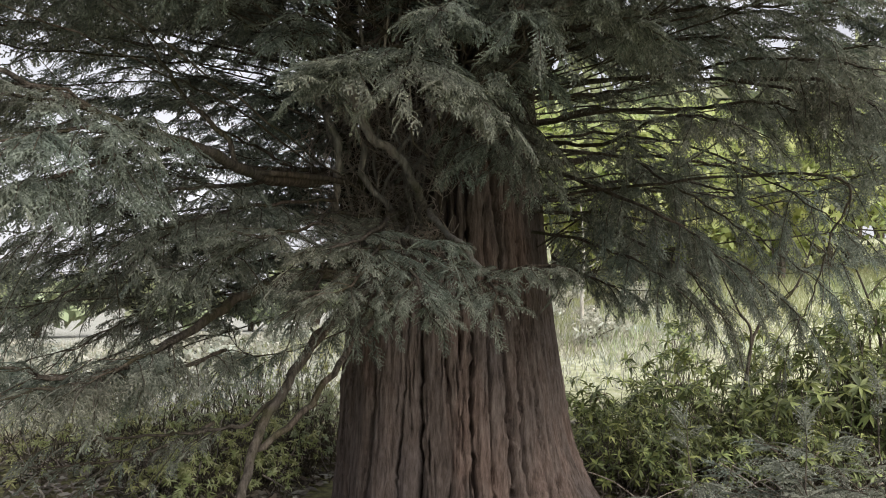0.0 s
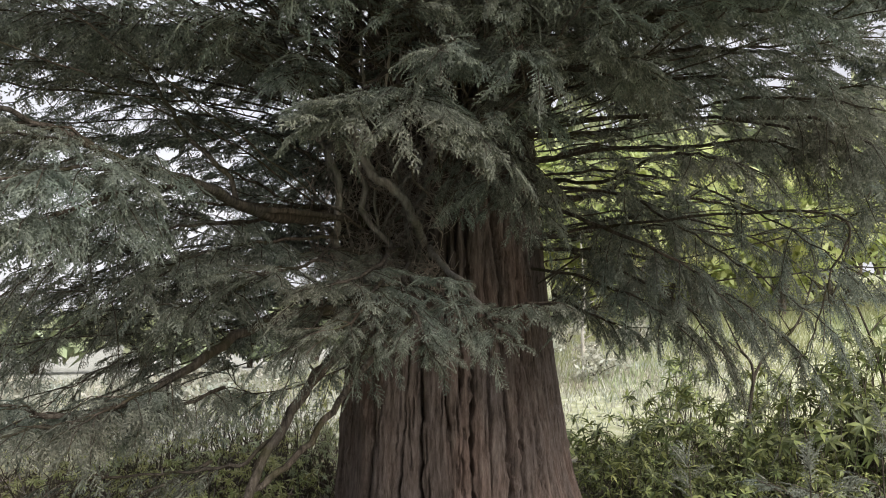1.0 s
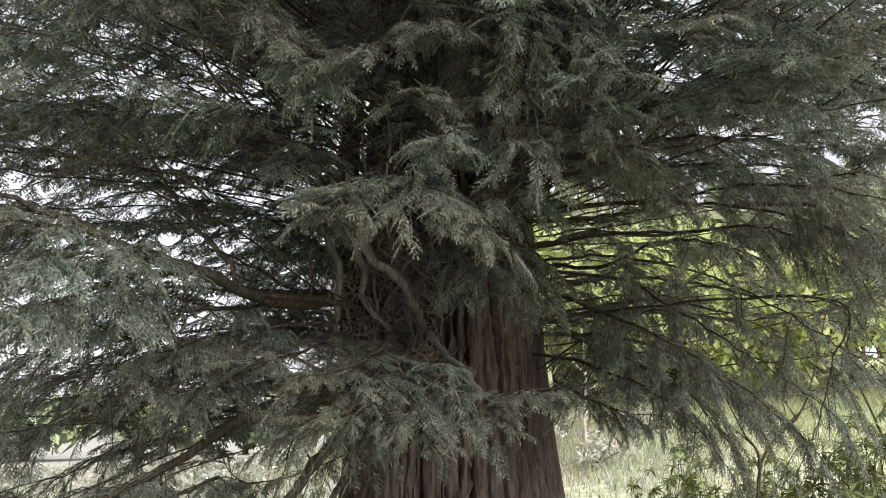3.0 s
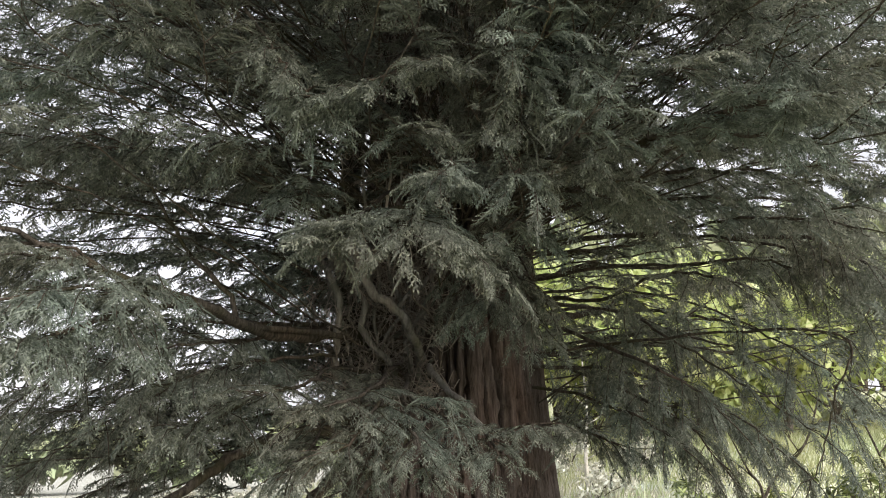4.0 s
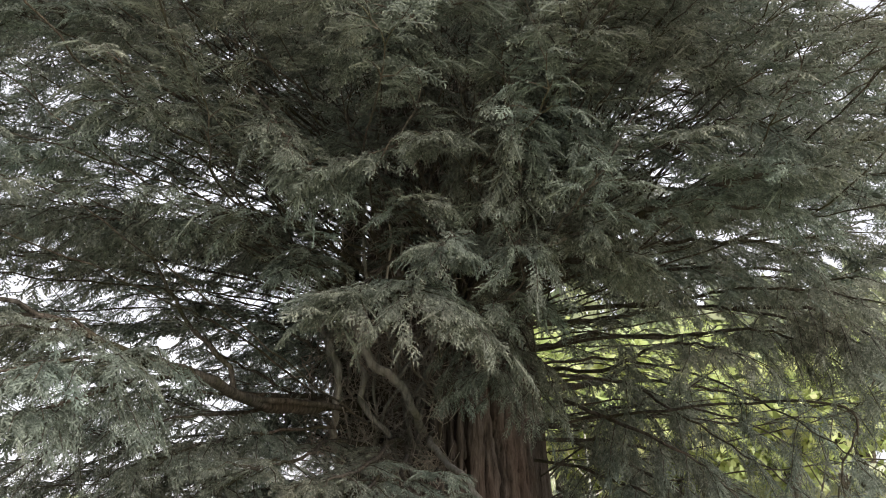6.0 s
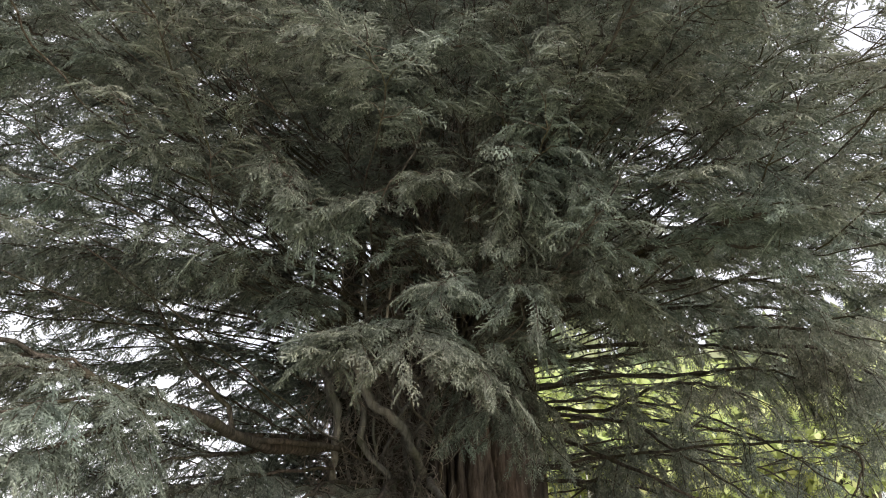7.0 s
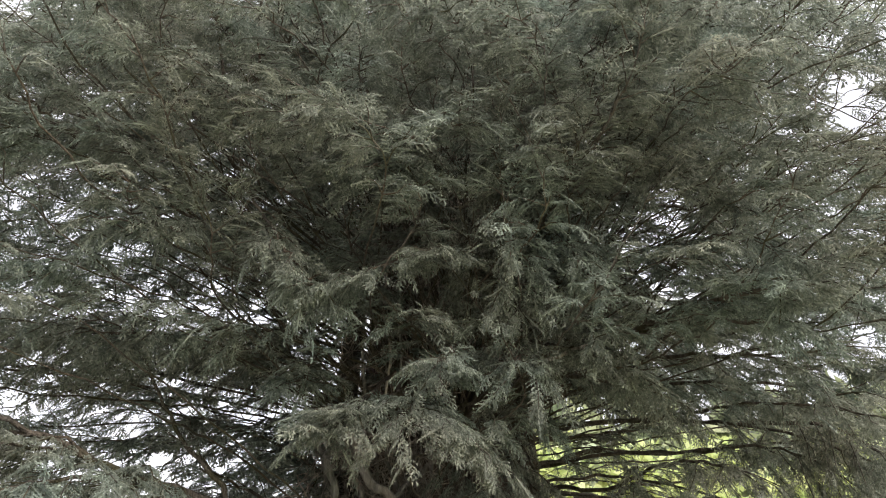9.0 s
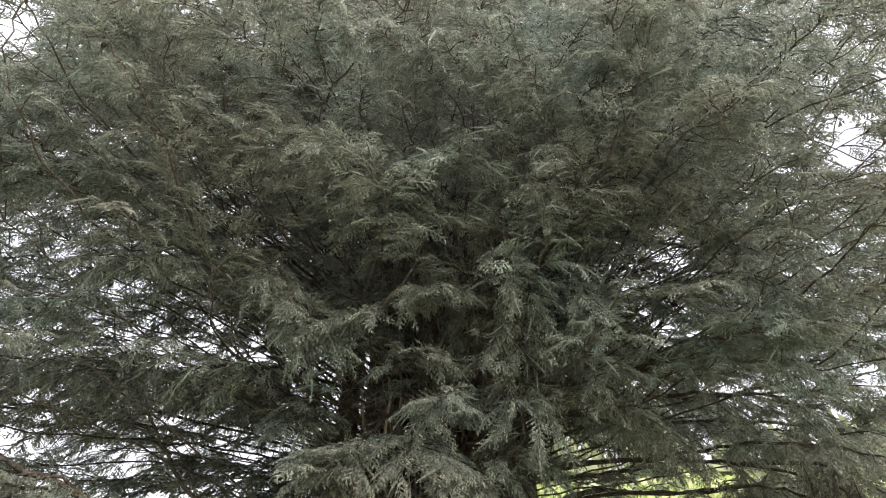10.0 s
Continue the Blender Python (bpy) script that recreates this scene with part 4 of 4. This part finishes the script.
# boughs of the far side and the top, tier above tier
z = 4.2
tier = 0
while z < 13.5:
    top = z > 7.4
    for i in range(7):
        az = 2 * math.pi * (i + 0.5 * (tier % 2)) / 7 + rng.uniform(-0.25, 0.25)
        ca, sa = math.sin(az), -math.cos(az)
        if sa < 0.25 and not top:
            continue
        z0 = z + rng.uniform(-0.25, 0.25)
        reach = rng.uniform(3.4, 4.8) * (1 - (z - 3) / 13)
        r0 = float(trunk_radius(np.array(z0))) * 0.8
        rise, sag = rng.uniform(0.1, 0.7), rng.uniform(0.1, 0.6)
        pts = [(ca * x, sa * x, z0 + rise * (x / reach) ** 0.8 * reach * 0.35 - sag * (x / reach) ** 2) for x in (r0, r0 + reach * 0.3, r0 + reach * 0.65, r0 + reach)]
        limb(*pts, r=0.036 * max(0.4, 1 - z / 22), sec=12, slen=0.7, start=0.32, droop=0.4, fr=0.6, style="rough", size=0.3)
    z += 0.8
    tier += 1


# crooked grey stems that wind up the side of the trunk
def crooked_stem(x0, z0, x1, z1, r):
    n = 7
    pts = []
    for k in range(n):
        u = k / (n - 1)
        x = x0 + (x1 - x0) * u + rng.normal(0, 0.06)
        pts.append((x, -math.sqrt(max(0.1, 0.86 ** 2 - (x - 0.05) ** 2)) - rng.uniform(0.05, 0.25), z0 + (z1 - z0) * u + rng.normal(0, 0.05)))
    return limb(*pts, r=r, sec=4, slen=0.25, start=0.2, droop=0.4, fr=0.35, tip=0.6, size=0.16, bark=STEM)


crooked_stem(-0.75, 1.8, -0.55, 3.2, 0.03)
crooked_stem(-0.6, 1.9, -0.8, 3.0, 0.022)
crooked_stem(-0.5, 1.85, -0.2, 2.9, 0.026)
crooked_stem(-0.15, 1.9, -0.45, 2.8, 0.02)
crooked_stem(-0.3, 2.0, 0.05, 3.1, 0.018)
crooked_stem(-0.05, 2.0, -0.3, 3.3, 0.022)
crooked_stem(-0.85, 2.1, -0.7, 3.4, 0.026)

# fine dead twigs caught between the bare stems
def dead_twigs(count, lo, hi):
    pieces = []
    for i in range(count):
        c = rng.uniform(lo, hi)
        d = rng.normal(0, 1, 3) * [0.6, 0.4, 0.8]
        d *= rng.uniform(0.07, 0.2) / np.linalg.norm(d)
        bend = rng.normal(0, 0.05, 3)
        line = curve_points([c - d, c - d * 0.3 + bend, c + d * 0.4 - bend * 0.6, c + d + [0, 0, -0.04]], 9)
        pieces.append(tube(line, np.linspace(0.0045, 0.0018, 9), 3))
        k = line[rng.integers(3, 7)]
        e = rng.normal(0, 0.07, 3)
        pieces.append(tube(np.array([k, k + e * 0.5 + [0, 0, 0.01], k + e]), [0.003, 0.0025, 0.0015], 3))
    v, f = joined(pieces)
    tagged(mesh_object("twig_tangle", v, f, TWIG, tree, "tangle of fine bare brown twigs", smooth=True), kind="stuff")


dead_twigs(420, (-0.95, -1.4, 1.9), (0.0, -0.9, 3.0))
dead_twigs(260, (-0.65, -2.0, 3.3), (0.15, -1.1, 4.5))
dead_twigs(160, (-0.35, -2.1, 4.3), (0.55, -1.3, 5.4))
dead_twigs(45, (-0.5, -2.2, 3.3), (0.35, -1.6, 4.8))


def young_conifer(x, y, high):
    t = tagged(empty("young_conifer"), "low young conifer with soft grey-green sprays", "sapling", "young conifers in the foreground")
    z = float(ground_height(np.array(x), np.array(y)))
    for i in range(6):
        a = 2 * math.pi * i / 6 + rng.uniform(-0.3, 0.3)
        h = z + high * rng.uniform(0.45, 0.9)
        limb((x, y, z + 0.1 * high), (x + 0.1 * math.cos(a), y + 0.1 * math.sin(a), z + 0.6 * (h - z)), (x + 0.42 * math.cos(a), y + 0.42 * math.sin(a), h),
             r=0.008, sec=14, slen=0.22, start=0.3, droop=0.3, fr=1.3, size=0.12, style="mid", parent=t, name="twigs")
    limb((x, y, z - 0.05), (x + 0.02, y, z + high * 0.5), (x, y + 0.02, z + high), r=0.012, sec=14, slen=0.3, start=0.25, droop=0.3, fr=1.3, size=0.12, style="mid", parent=t, name="twigs")


# ---- ground ----
def ground_height(x, y):
    d = np.clip(y - 2.5, 0, 60)
    right = 1 / (1 + np.exp(-(x - 0.5 + 0.05 * y) / 3.0))
    h = right * 0.2 * d * np.exp(-d / 120) - (1 - right) * 0.015 * d
    return h + 0.05 * np.sin(x * 1.7 + 0.6 * y) * np.sin(y * 1.3 - 0.4 * x) + 0.02 * np.sin(x * 5.1) * np.sin(y * 4.3)


def build_ground():
    s = np.sinh(np.linspace(-6.6, 6.6, 141)) * 2.6
    X, Y = np.meshgrid(s, s, indexing="ij")
    Z = ground_height(X, Y)
    v = np.stack([X, Y, Z], -1).reshape(-1, 3)
    n = len(s)
    i = np.arange(n - 1)[:, None] * n
    j = np.arange(n - 1)[None]
    f = np.stack([i + j, i + n + j, i + n + j + 1, i + j + 1], -1).reshape(-1, 4)
    tagged(mesh_object("ground", v, f, GROUND, smooth=True), "woodland floor of brown soil rising to a grassy bank", "ground", kind="structure")


build_ground()
young_conifer(1.05, -3.2, 0.86)
young_conifer(1.45, -3.4, 0.94)
young_conifer(1.85, -3.2, 0.98)
young_conifer(2.2, -2.9, 0.94)


def blades(name, label, cx, cy, sx, sy, count, ln, material, width=0.006):
    x, y = rng.normal(cx, sx, count), rng.normal(cy, sy, count)
    keep = (np.hypot(x, y) > 1.1) & (y > 5)
    x, y = x[keep], y[keep]
    n = len(x)
    o = np.stack([x, y, ground_height(x, y)], -1)
    a = rng.uniform(0, 2 * np.pi, n)
    h = ln * rng.uniform(0.5, 1.3, n)
    w = np.stack([np.cos(a), np.sin(a), 0 * a], -1) * width
    tip = o + np.stack([np.sin(a) * h * 0.5, np.cos(a) * h * 0.5, h], -1)
    v = np.stack([o - w, o + w, tip], 1).reshape(-1, 3)
    tagged(mesh_object(name, v, np.arange(3 * n).reshape(-1, 3), material), label, "grass", kind="stuff")


blades("grass", "sunlit yellow-green meadow grass on the bank", 9, 17, 8, 5, 36000, 0.3, GRASS, 0.02)
blades("dry_grass", "pale bleached grass on the open ground beyond the tree", -10, 20, 8, 7, 25000, 0.25, STRAW, 0.02)
blades("dry_grass", "pale bleached dry grass in the clearing", 3.4, 10.0, 1.8, 2.4, 14000, 0.12, STRAW, 0.014)


# ---- rhododendrons ----
def leaf_blade(n=4):
    """One long leaf, 1 long along +x, folded along its midrib."""
    u = np.linspace(0, 1, n)
    wd = 0.145 * np.sin(np.pi * np.clip(u * 0.9 + 0.08, 0, 1)) ** 0.8
    z = -0.4 * u ** 2
    mid = np.stack([u, 0 * u, z], -1)
    a = np.stack([u, wd, z + 0.05 * wd / 0.15], -1)
    c = np.stack([u, -wd, z + 0.05 * wd / 0.15], -1)
    f = []
    for i in range(n - 1):
        f += [(i, i + 1, n + i + 1, n + i), (i, 2 * n + i, 2 * n + i + 1, i + 1)]
    return np.concatenate([mid, a, c]), np.array(f)


LEAF_V, LEAF_F = leaf_blade(3)


def whorl_bush(x, y, wide, high, whorls, label, material=None, leaf=0.13, name="rhododendron_bush"):
    z = float(ground_height(np.array(x), np.array(y)))
    bush = tagged(empty(name, (x, y, z)), label, "bush", "rhododendrons on the bank")
    stems, lv, lf, n = [], [], [], 0
    for i in range(whorls):
        a, rr = rng.uniform(0, 2 * np.pi), math.sqrt(rng.uniform(0, 1))
        h = high * (1 - 0.4 * rr ** 2) * (rng.uniform(0.45, 1.0) if rng.random() < 0.65 else rng.uniform(0.12, 0.5))
        top = np.array([math.cos(a) * rr * wide, math.sin(a) * rr * wide, h])
        foot = top * [0.75, 0.75, 0] + [*rng.normal(0, 0.14, 2), -0.02]
        line = curve_points([foot, foot * 0.5 + top * [0.5, 0.5, 0.45], top], 6)
        stems.append(tube(line + rng.normal(0, 0.025, (6, 3)), np.linspace(0.007, 0.003, 6), 3))
        axis = np.array([math.cos(a) * rr * 0.7, math.sin(a) * rr * 0.7, 0.8]) + rng.normal(0, 0.2, 3)
        axis /= np.linalg.norm(axis)
        u = np.cross(axis, [0.3, 0.5, 0.1])
        u /= np.linalg.norm(u)
        w = np.cross(axis, u)
        k = rng.integers(8, 14)
        for j in range(k):
            b_ = 2 * np.pi * j / k + rng.uniform(-0.2, 0.2)
            d = (u * math.cos(b_) + w * math.sin(b_)) + axis * rng.uniform(-0.5, 0.9)
            d /= np.linalg.norm(d)
            yy = np.cross(axis, d)
            yy /= np.linalg.norm(yy) + 1e-9
            zz = np.cross(d, yy)
            s = leaf * rng.uniform(0.7, 1.2)
            lv.append(LEAF_V @ (np.stack([d, yy, zz]) * s) + top)
            lf.append(LEAF_F + n)
            n += len(LEAF_V)
    v, f = joined(stems)
    tagged(mesh_object("stem_tangle", v, f, LIMB, bush, smooth=True), kind="stuff")
    tagged(mesh_object("leaves", np.concatenate(lv), np.concatenate(lf), material or RHODO, bush), kind="stuff")


R_LABEL = "rhododendron bush with whorls of long green leaves"
for x, y, wd, h, n in ((3.5, 0.7, 0.9, 1.2, 110), (2.6, 1.4, 0.9, 1.1, 100), (4.2, 1.7, 1.0, 1.6, 100),
                       (1.7, 2.4, 0.9, 0.8, 80), (3.3, 3.2, 1.1, 1.4, 90), (4.6, 0.2, 0.9, 1.7, 100), (4.1, 1.0, 0.9, 1.75, 100), (5.0, 1.6, 1.0, 2.1, 100)):
    whorl_bush(x, y, wd, h, int(n * 1.3), R_LABEL, leaf=0.125)
for x, y, wd, h in ((1.6, 0.3, 0.5, 0.6), (2.1, 0.1, 0.55, 0.55), (2.4, 0.7, 0.7, 0.85), (3.0, 0.0, 0.6, 0.6), (1.8, 1.1, 0.6, 0.75)):
    whorl_bush(x, y, wd, h, 150, "low dull-green bush of small leaves on thin brown stems", leaf=0.075, name="undergrowth_bush")
for x, y, wd, h, n in ((-1.55, 0.2, 0.4, 0.42, 60), (-2.1, -0.3, 0.5, 0.4, 60), (-1.6, 0.9, 0.5, 0.6, 70), (-2.3, 0.3, 0.6, 0.5, 70), (-1.5, 2.2, 0.7, 0.8, 70), (-2.6, 1.5, 0.7, 0.7, 70), (-3.4, 0.7, 0.8, 0.6, 70), (-3.2, 2.6, 0.9, 0.9, 70),
                       (-4.4, 2.0, 0.9, 0.8, 70), (-2.0, 3.6, 0.9, 0.95, 70)):
    whorl_bush(x, y, wd, h, int(n * 1.6), "low straggly undergrowth bush with small yellow-green leaves", leaf=0.055, name="undergrowth_bush", material=SCRUB)


def litter(count, cx, cy, sx, sy):
    x, y = rng.normal(cx, sx, count), rng.normal(cy, sy, count)
    keep = np.hypot(x - 0.06, y) > 1.15
    x, y = x[keep], y[keep]
    n = len(x)
    o = np.stack([x, y, ground_height(x, y) + rng.uniform(0.01, 0.05, n)], -1)
    d = rng.normal(0, 1, (n, 3)) * [1, 1, 0.35]
    d *= (rng.uniform(0.03, 0.08, n) / np.linalg.norm(d, axis=1))[:, None]
    e = np.cross(d, [0, 0, 1.0] + rng.normal(0, 0.3, (n, 3))) * 0.4
    v = np.stack([o - d, o + e, o + d, o - e], 1).reshape(-1, 3)
    tagged(mesh_object("leaf_litter", v, np.arange(4 * n).reshape(-1, 4), LITTER), "dry brown and grey fallen leaves on the soil", "leaf litter", kind="stuff")


def sticks(count, cx, cy, sx, sy):
    pieces = []
    for i in range(count):
        x, y = rng.normal(cx, sx), rng.normal(cy, sy)
        if math.hypot(x, y) < 1.2:
            continue
        o = np.array([x, y, float(ground_height(np.array(x), np.array(y))) + rng.uniform(0.01, 0.15)])
        d = rng.normal(0, 1, 3) * [1, 1, 0.5]
        d *= rng.uniform(0.1, 0.4) / np.linalg.norm(d)
        pieces.append(tube(curve_points([o - d, o + rng.normal(0, 0.03, 3), o + d], 5), np.linspace(0.007, 0.003, 5), 4))
    v, f = joined(pieces)
    tagged(mesh_object("fallen_sticks", v, f, TWIG, smooth=True), "thin bleached dead sticks lying among the bushes", "sticks", kind="stuff")


sticks(130, 2.8, 0.0, 1.1, 0.6)
sticks(120, -2.2, 0.8, 1.0, 0.8)
litter(9000, 2.4, 0.2, 2.2, 1.8)
litter(6000, -2.2, 0.6, 1.6, 1.6)


# ---- loose shrubs and far trees ----
def clump_plant(name, label, x, y, wide, high, leaves, leaf, material, trunk=0.0, category="shrub", low=0.0):
    z = float(ground_height(np.array(x), np.array(y)))
    ob = tagged(empty(name, (x, y, z)), label, category)
    k = 9
    cen = rng.normal(0, 0.42, (k, 3)) * [wide, wide, high * 0.45] + [0, 0, low + (high - low) * 0.55]
    cen[:, 2] = np.clip(cen[:, 2], low + 0.1 * high, high)
    stems = []
    for c in cen:
        stems.append(tube(curve_points([(0, 0, -0.1), (c[0] * 0.2, c[1] * 0.2, c[2] * 0.45), c], 7), np.linspace(max(trunk, 0.015 * high), 0.01, 7), 5))
    v, f = joined(stems)
    wood = mesh_object("trunk" if trunk else "stem_tangle", v, f, LIMB, ob, smooth=True)
    if not trunk:
        tagged(wood, kind="stuff")
    c = cen[rng.integers(0, k, leaves)]
    o = c + rng.normal(0, 0.23, (leaves, 3)) * [wide, wide, high * 0.4]
    d = rng.normal(0, 1, (leaves, 3))
    d /= np.linalg.norm(d, axis=1)[:, None]
    e = np.cross(d, rng.normal(0, 1, (leaves, 3)))
    e /= np.linalg.norm(e, axis=1)[:, None]
    s = (leaf * rng.uniform(0.6, 1.4, leaves))[:, None]
    v = np.stack([o - d * s, o + e * s * 0.45, o + d * s, o - e * s * 0.45], 1).reshape(-1, 3)
    tagged(mesh_object("crown", v, np.arange(4 * leaves).reshape(-1, 4), material, ob), kind="stuff")


for i in range(26):
    x, y = rng.uniform(2, 26), rng.uniform(12, 34)
    clump_plant("shrub", "sunlit yellow-green shrub on the grassy bank", x, y, rng.uniform(1.2, 2.2), rng.uniform(2.0, 4.6), 1300, 0.14, BUSH)
for i in range(10):
    x, y = rng.uniform(-14, -2), rng.uniform(5, 16)
    clump_plant("shrub", "low straggly pale green shrub behind the tree", x, y, rng.uniform(0.8, 1.4), rng.uniform(0.6, 1.1), 1100, 0.07, STRAW)
for i in range(30):
    a = radians(-60 + 130 * i / 29 + rng.uniform(-2, 2))
    d = rng.uniform(45, 70)
    clump_plant("tree", "distant leafy woodland tree beyond the clearing", d * math.sin(a), d * math.cos(a), rng.uniform(3, 5), rng.uniform(7, 13) * (0.3 if a < -0.05 else 1), 700, 0.8, FAR, 0.25, "tree", 1.5)

for x, y, wd, h in ((3.2, 16.0, 1.5, 5.0), (5.2, 15.0, 1.6, 4.6), (7.2, 16.0, 1.7, 4.8), (9.2, 15.0, 1.6, 4.4), (11.2, 16.5, 1.8, 4.6), (4.2, 18.5, 1.8, 5.4), (8.4, 19.0, 1.9, 5.2), (12.6, 18.0, 1.9, 4.8)):
    clump_plant("tree", "bushy broadleaf tree with fresh yellow-green leaves on the bank", x, y, wd, h, 2600, 0.17, BUSH, 0.07, "tree", 0.4)

for i in range(9):
    clump_plant("shrub", "small pale grey-green shrub in the bleached clearing", rng.uniform(1.8, 4.6), rng.uniform(8.5, 13), rng.uniform(0.35, 0.6), rng.uniform(0.4, 0.8), 500, 0.05, STRAW)

# slender pale sapling in the clearing
sap = tagged(empty("sapling", (0, 0, 0)), "slender pale bare sapling standing in the clearing", "tree")
foot = float(ground_height(np.array(2.75), np.array(9.0)))
line = curve_points([(2.75, 9.0, foot - 0.1), (2.72, 9.0, foot + 0.8), (2.78, 9.05, foot + 1.6), (2.7, 9.0, foot + 2.9)], 20)
v, f = tube(line, np.linspace(0.045, 0.012, 20), 8)
mesh_object("trunk", v, f, PALE, sap, smooth=True)
for h, dx, dz in ((0.7, 0.5, 0.45), (1.0, -0.4, 0.5), (1.35, 0.45, 0.3), (1.7, -0.35, 0.5), (2.1, 0.3, 0.4)):
    v, f = tube(curve_points([(2.74, 9.0, foot + h), (2.74 + dx * 0.5, 9.0, foot + h + dz * 0.35), (2.74 + dx, 9.05, foot + h + dz)], 8), np.linspace(0.014, 0.004, 8), 5)
    mesh_object("branch", v, f, PALE, sap, smooth=True)
# bare dark saplings rising out of the bushes
def bare_sapling(pts, twigs):
    t = tagged(empty("bare_sapling"), "thin dark leafless sapling among the rhododendrons", "sapling", "bare saplings")
    line = curve_points(pts, 18)
    v, f = tube(line, np.linspace(0.018, 0.006, 18), 6)
    mesh_object("trunk", v, f, LIMB, t, smooth=True)
    for k in twigs:
        o = line[k]
        d = np.array([rng.uniform(-0.5, 0.5), rng.uniform(-0.2, 0.2), rng.uniform(0.2, 0.5)])
        v, f = tube(curve_points([o, o + d * 0.5 + [0, 0, 0.05], o + d], 7), np.linspace(0.008, 0.003, 7), 4)
        mesh_object("branch", v, f, LIMB, t, smooth=True)


bare_sapling([(2.95, 1.30, 0.43), (3.08, 1.30, 1.27), (3.48, 1.30, 1.70), (3.66, 1.30, 2.11), (3.86, 1.30, 2.78)], (6, 8, 10, 12, 14))
bare_sapling([(4.47, 1.40, 0.42), (4.36, 1.40, 1.29), (4.19, 1.40, 1.84), (4.03, 1.40, 2.18)], (9, 13))
bare_sapling([(2.90, 1.30, 0.43), (3.05, 1.30, 1.23), (2.92, 1.30, 1.51), (2.77, 1.30, 1.84)], (8, 12))

# sprays that veil the open face of the trunk
for x, z0, dx, dz in ((0.26, 3.2, -0.2, -0.7), (0.38, 3.1, 0.05, -0.72), (0.45, 3.2, 0.2, -0.7), (0.18, 3.2, 0.3, -0.54), (0.1, 2.9, -0.1, -0.5)):
    limb((x * 0.6, -0.55, z0 + 0.15), (x, -1.25, z0), (x + dx * 0.3, -1.58, z0 + dz * 0.5), (x + dx * 0.6, -1.74, z0 + dz * 0.8), (x + dx, -1.82, z0 + dz), r=0.011, sec=14, slen=0.24, start=0.35, droop=0.4,
         fr=1.1, size=0.12, style="small")

# taller scrub behind the trunk on the shaded side
for x, y, wd, h in ((-1.35, 1.7, 0.5, 0.95), (-2.2, 2.6, 0.7, 1.15), (-3.0, 1.8, 0.7, 0.9)):
    whorl_bush(x, y, wd, h, 130, "straggly grey-green scrub of small leaves beyond the trunk", leaf=0.06, name="undergrowth_bush", material=FAR)
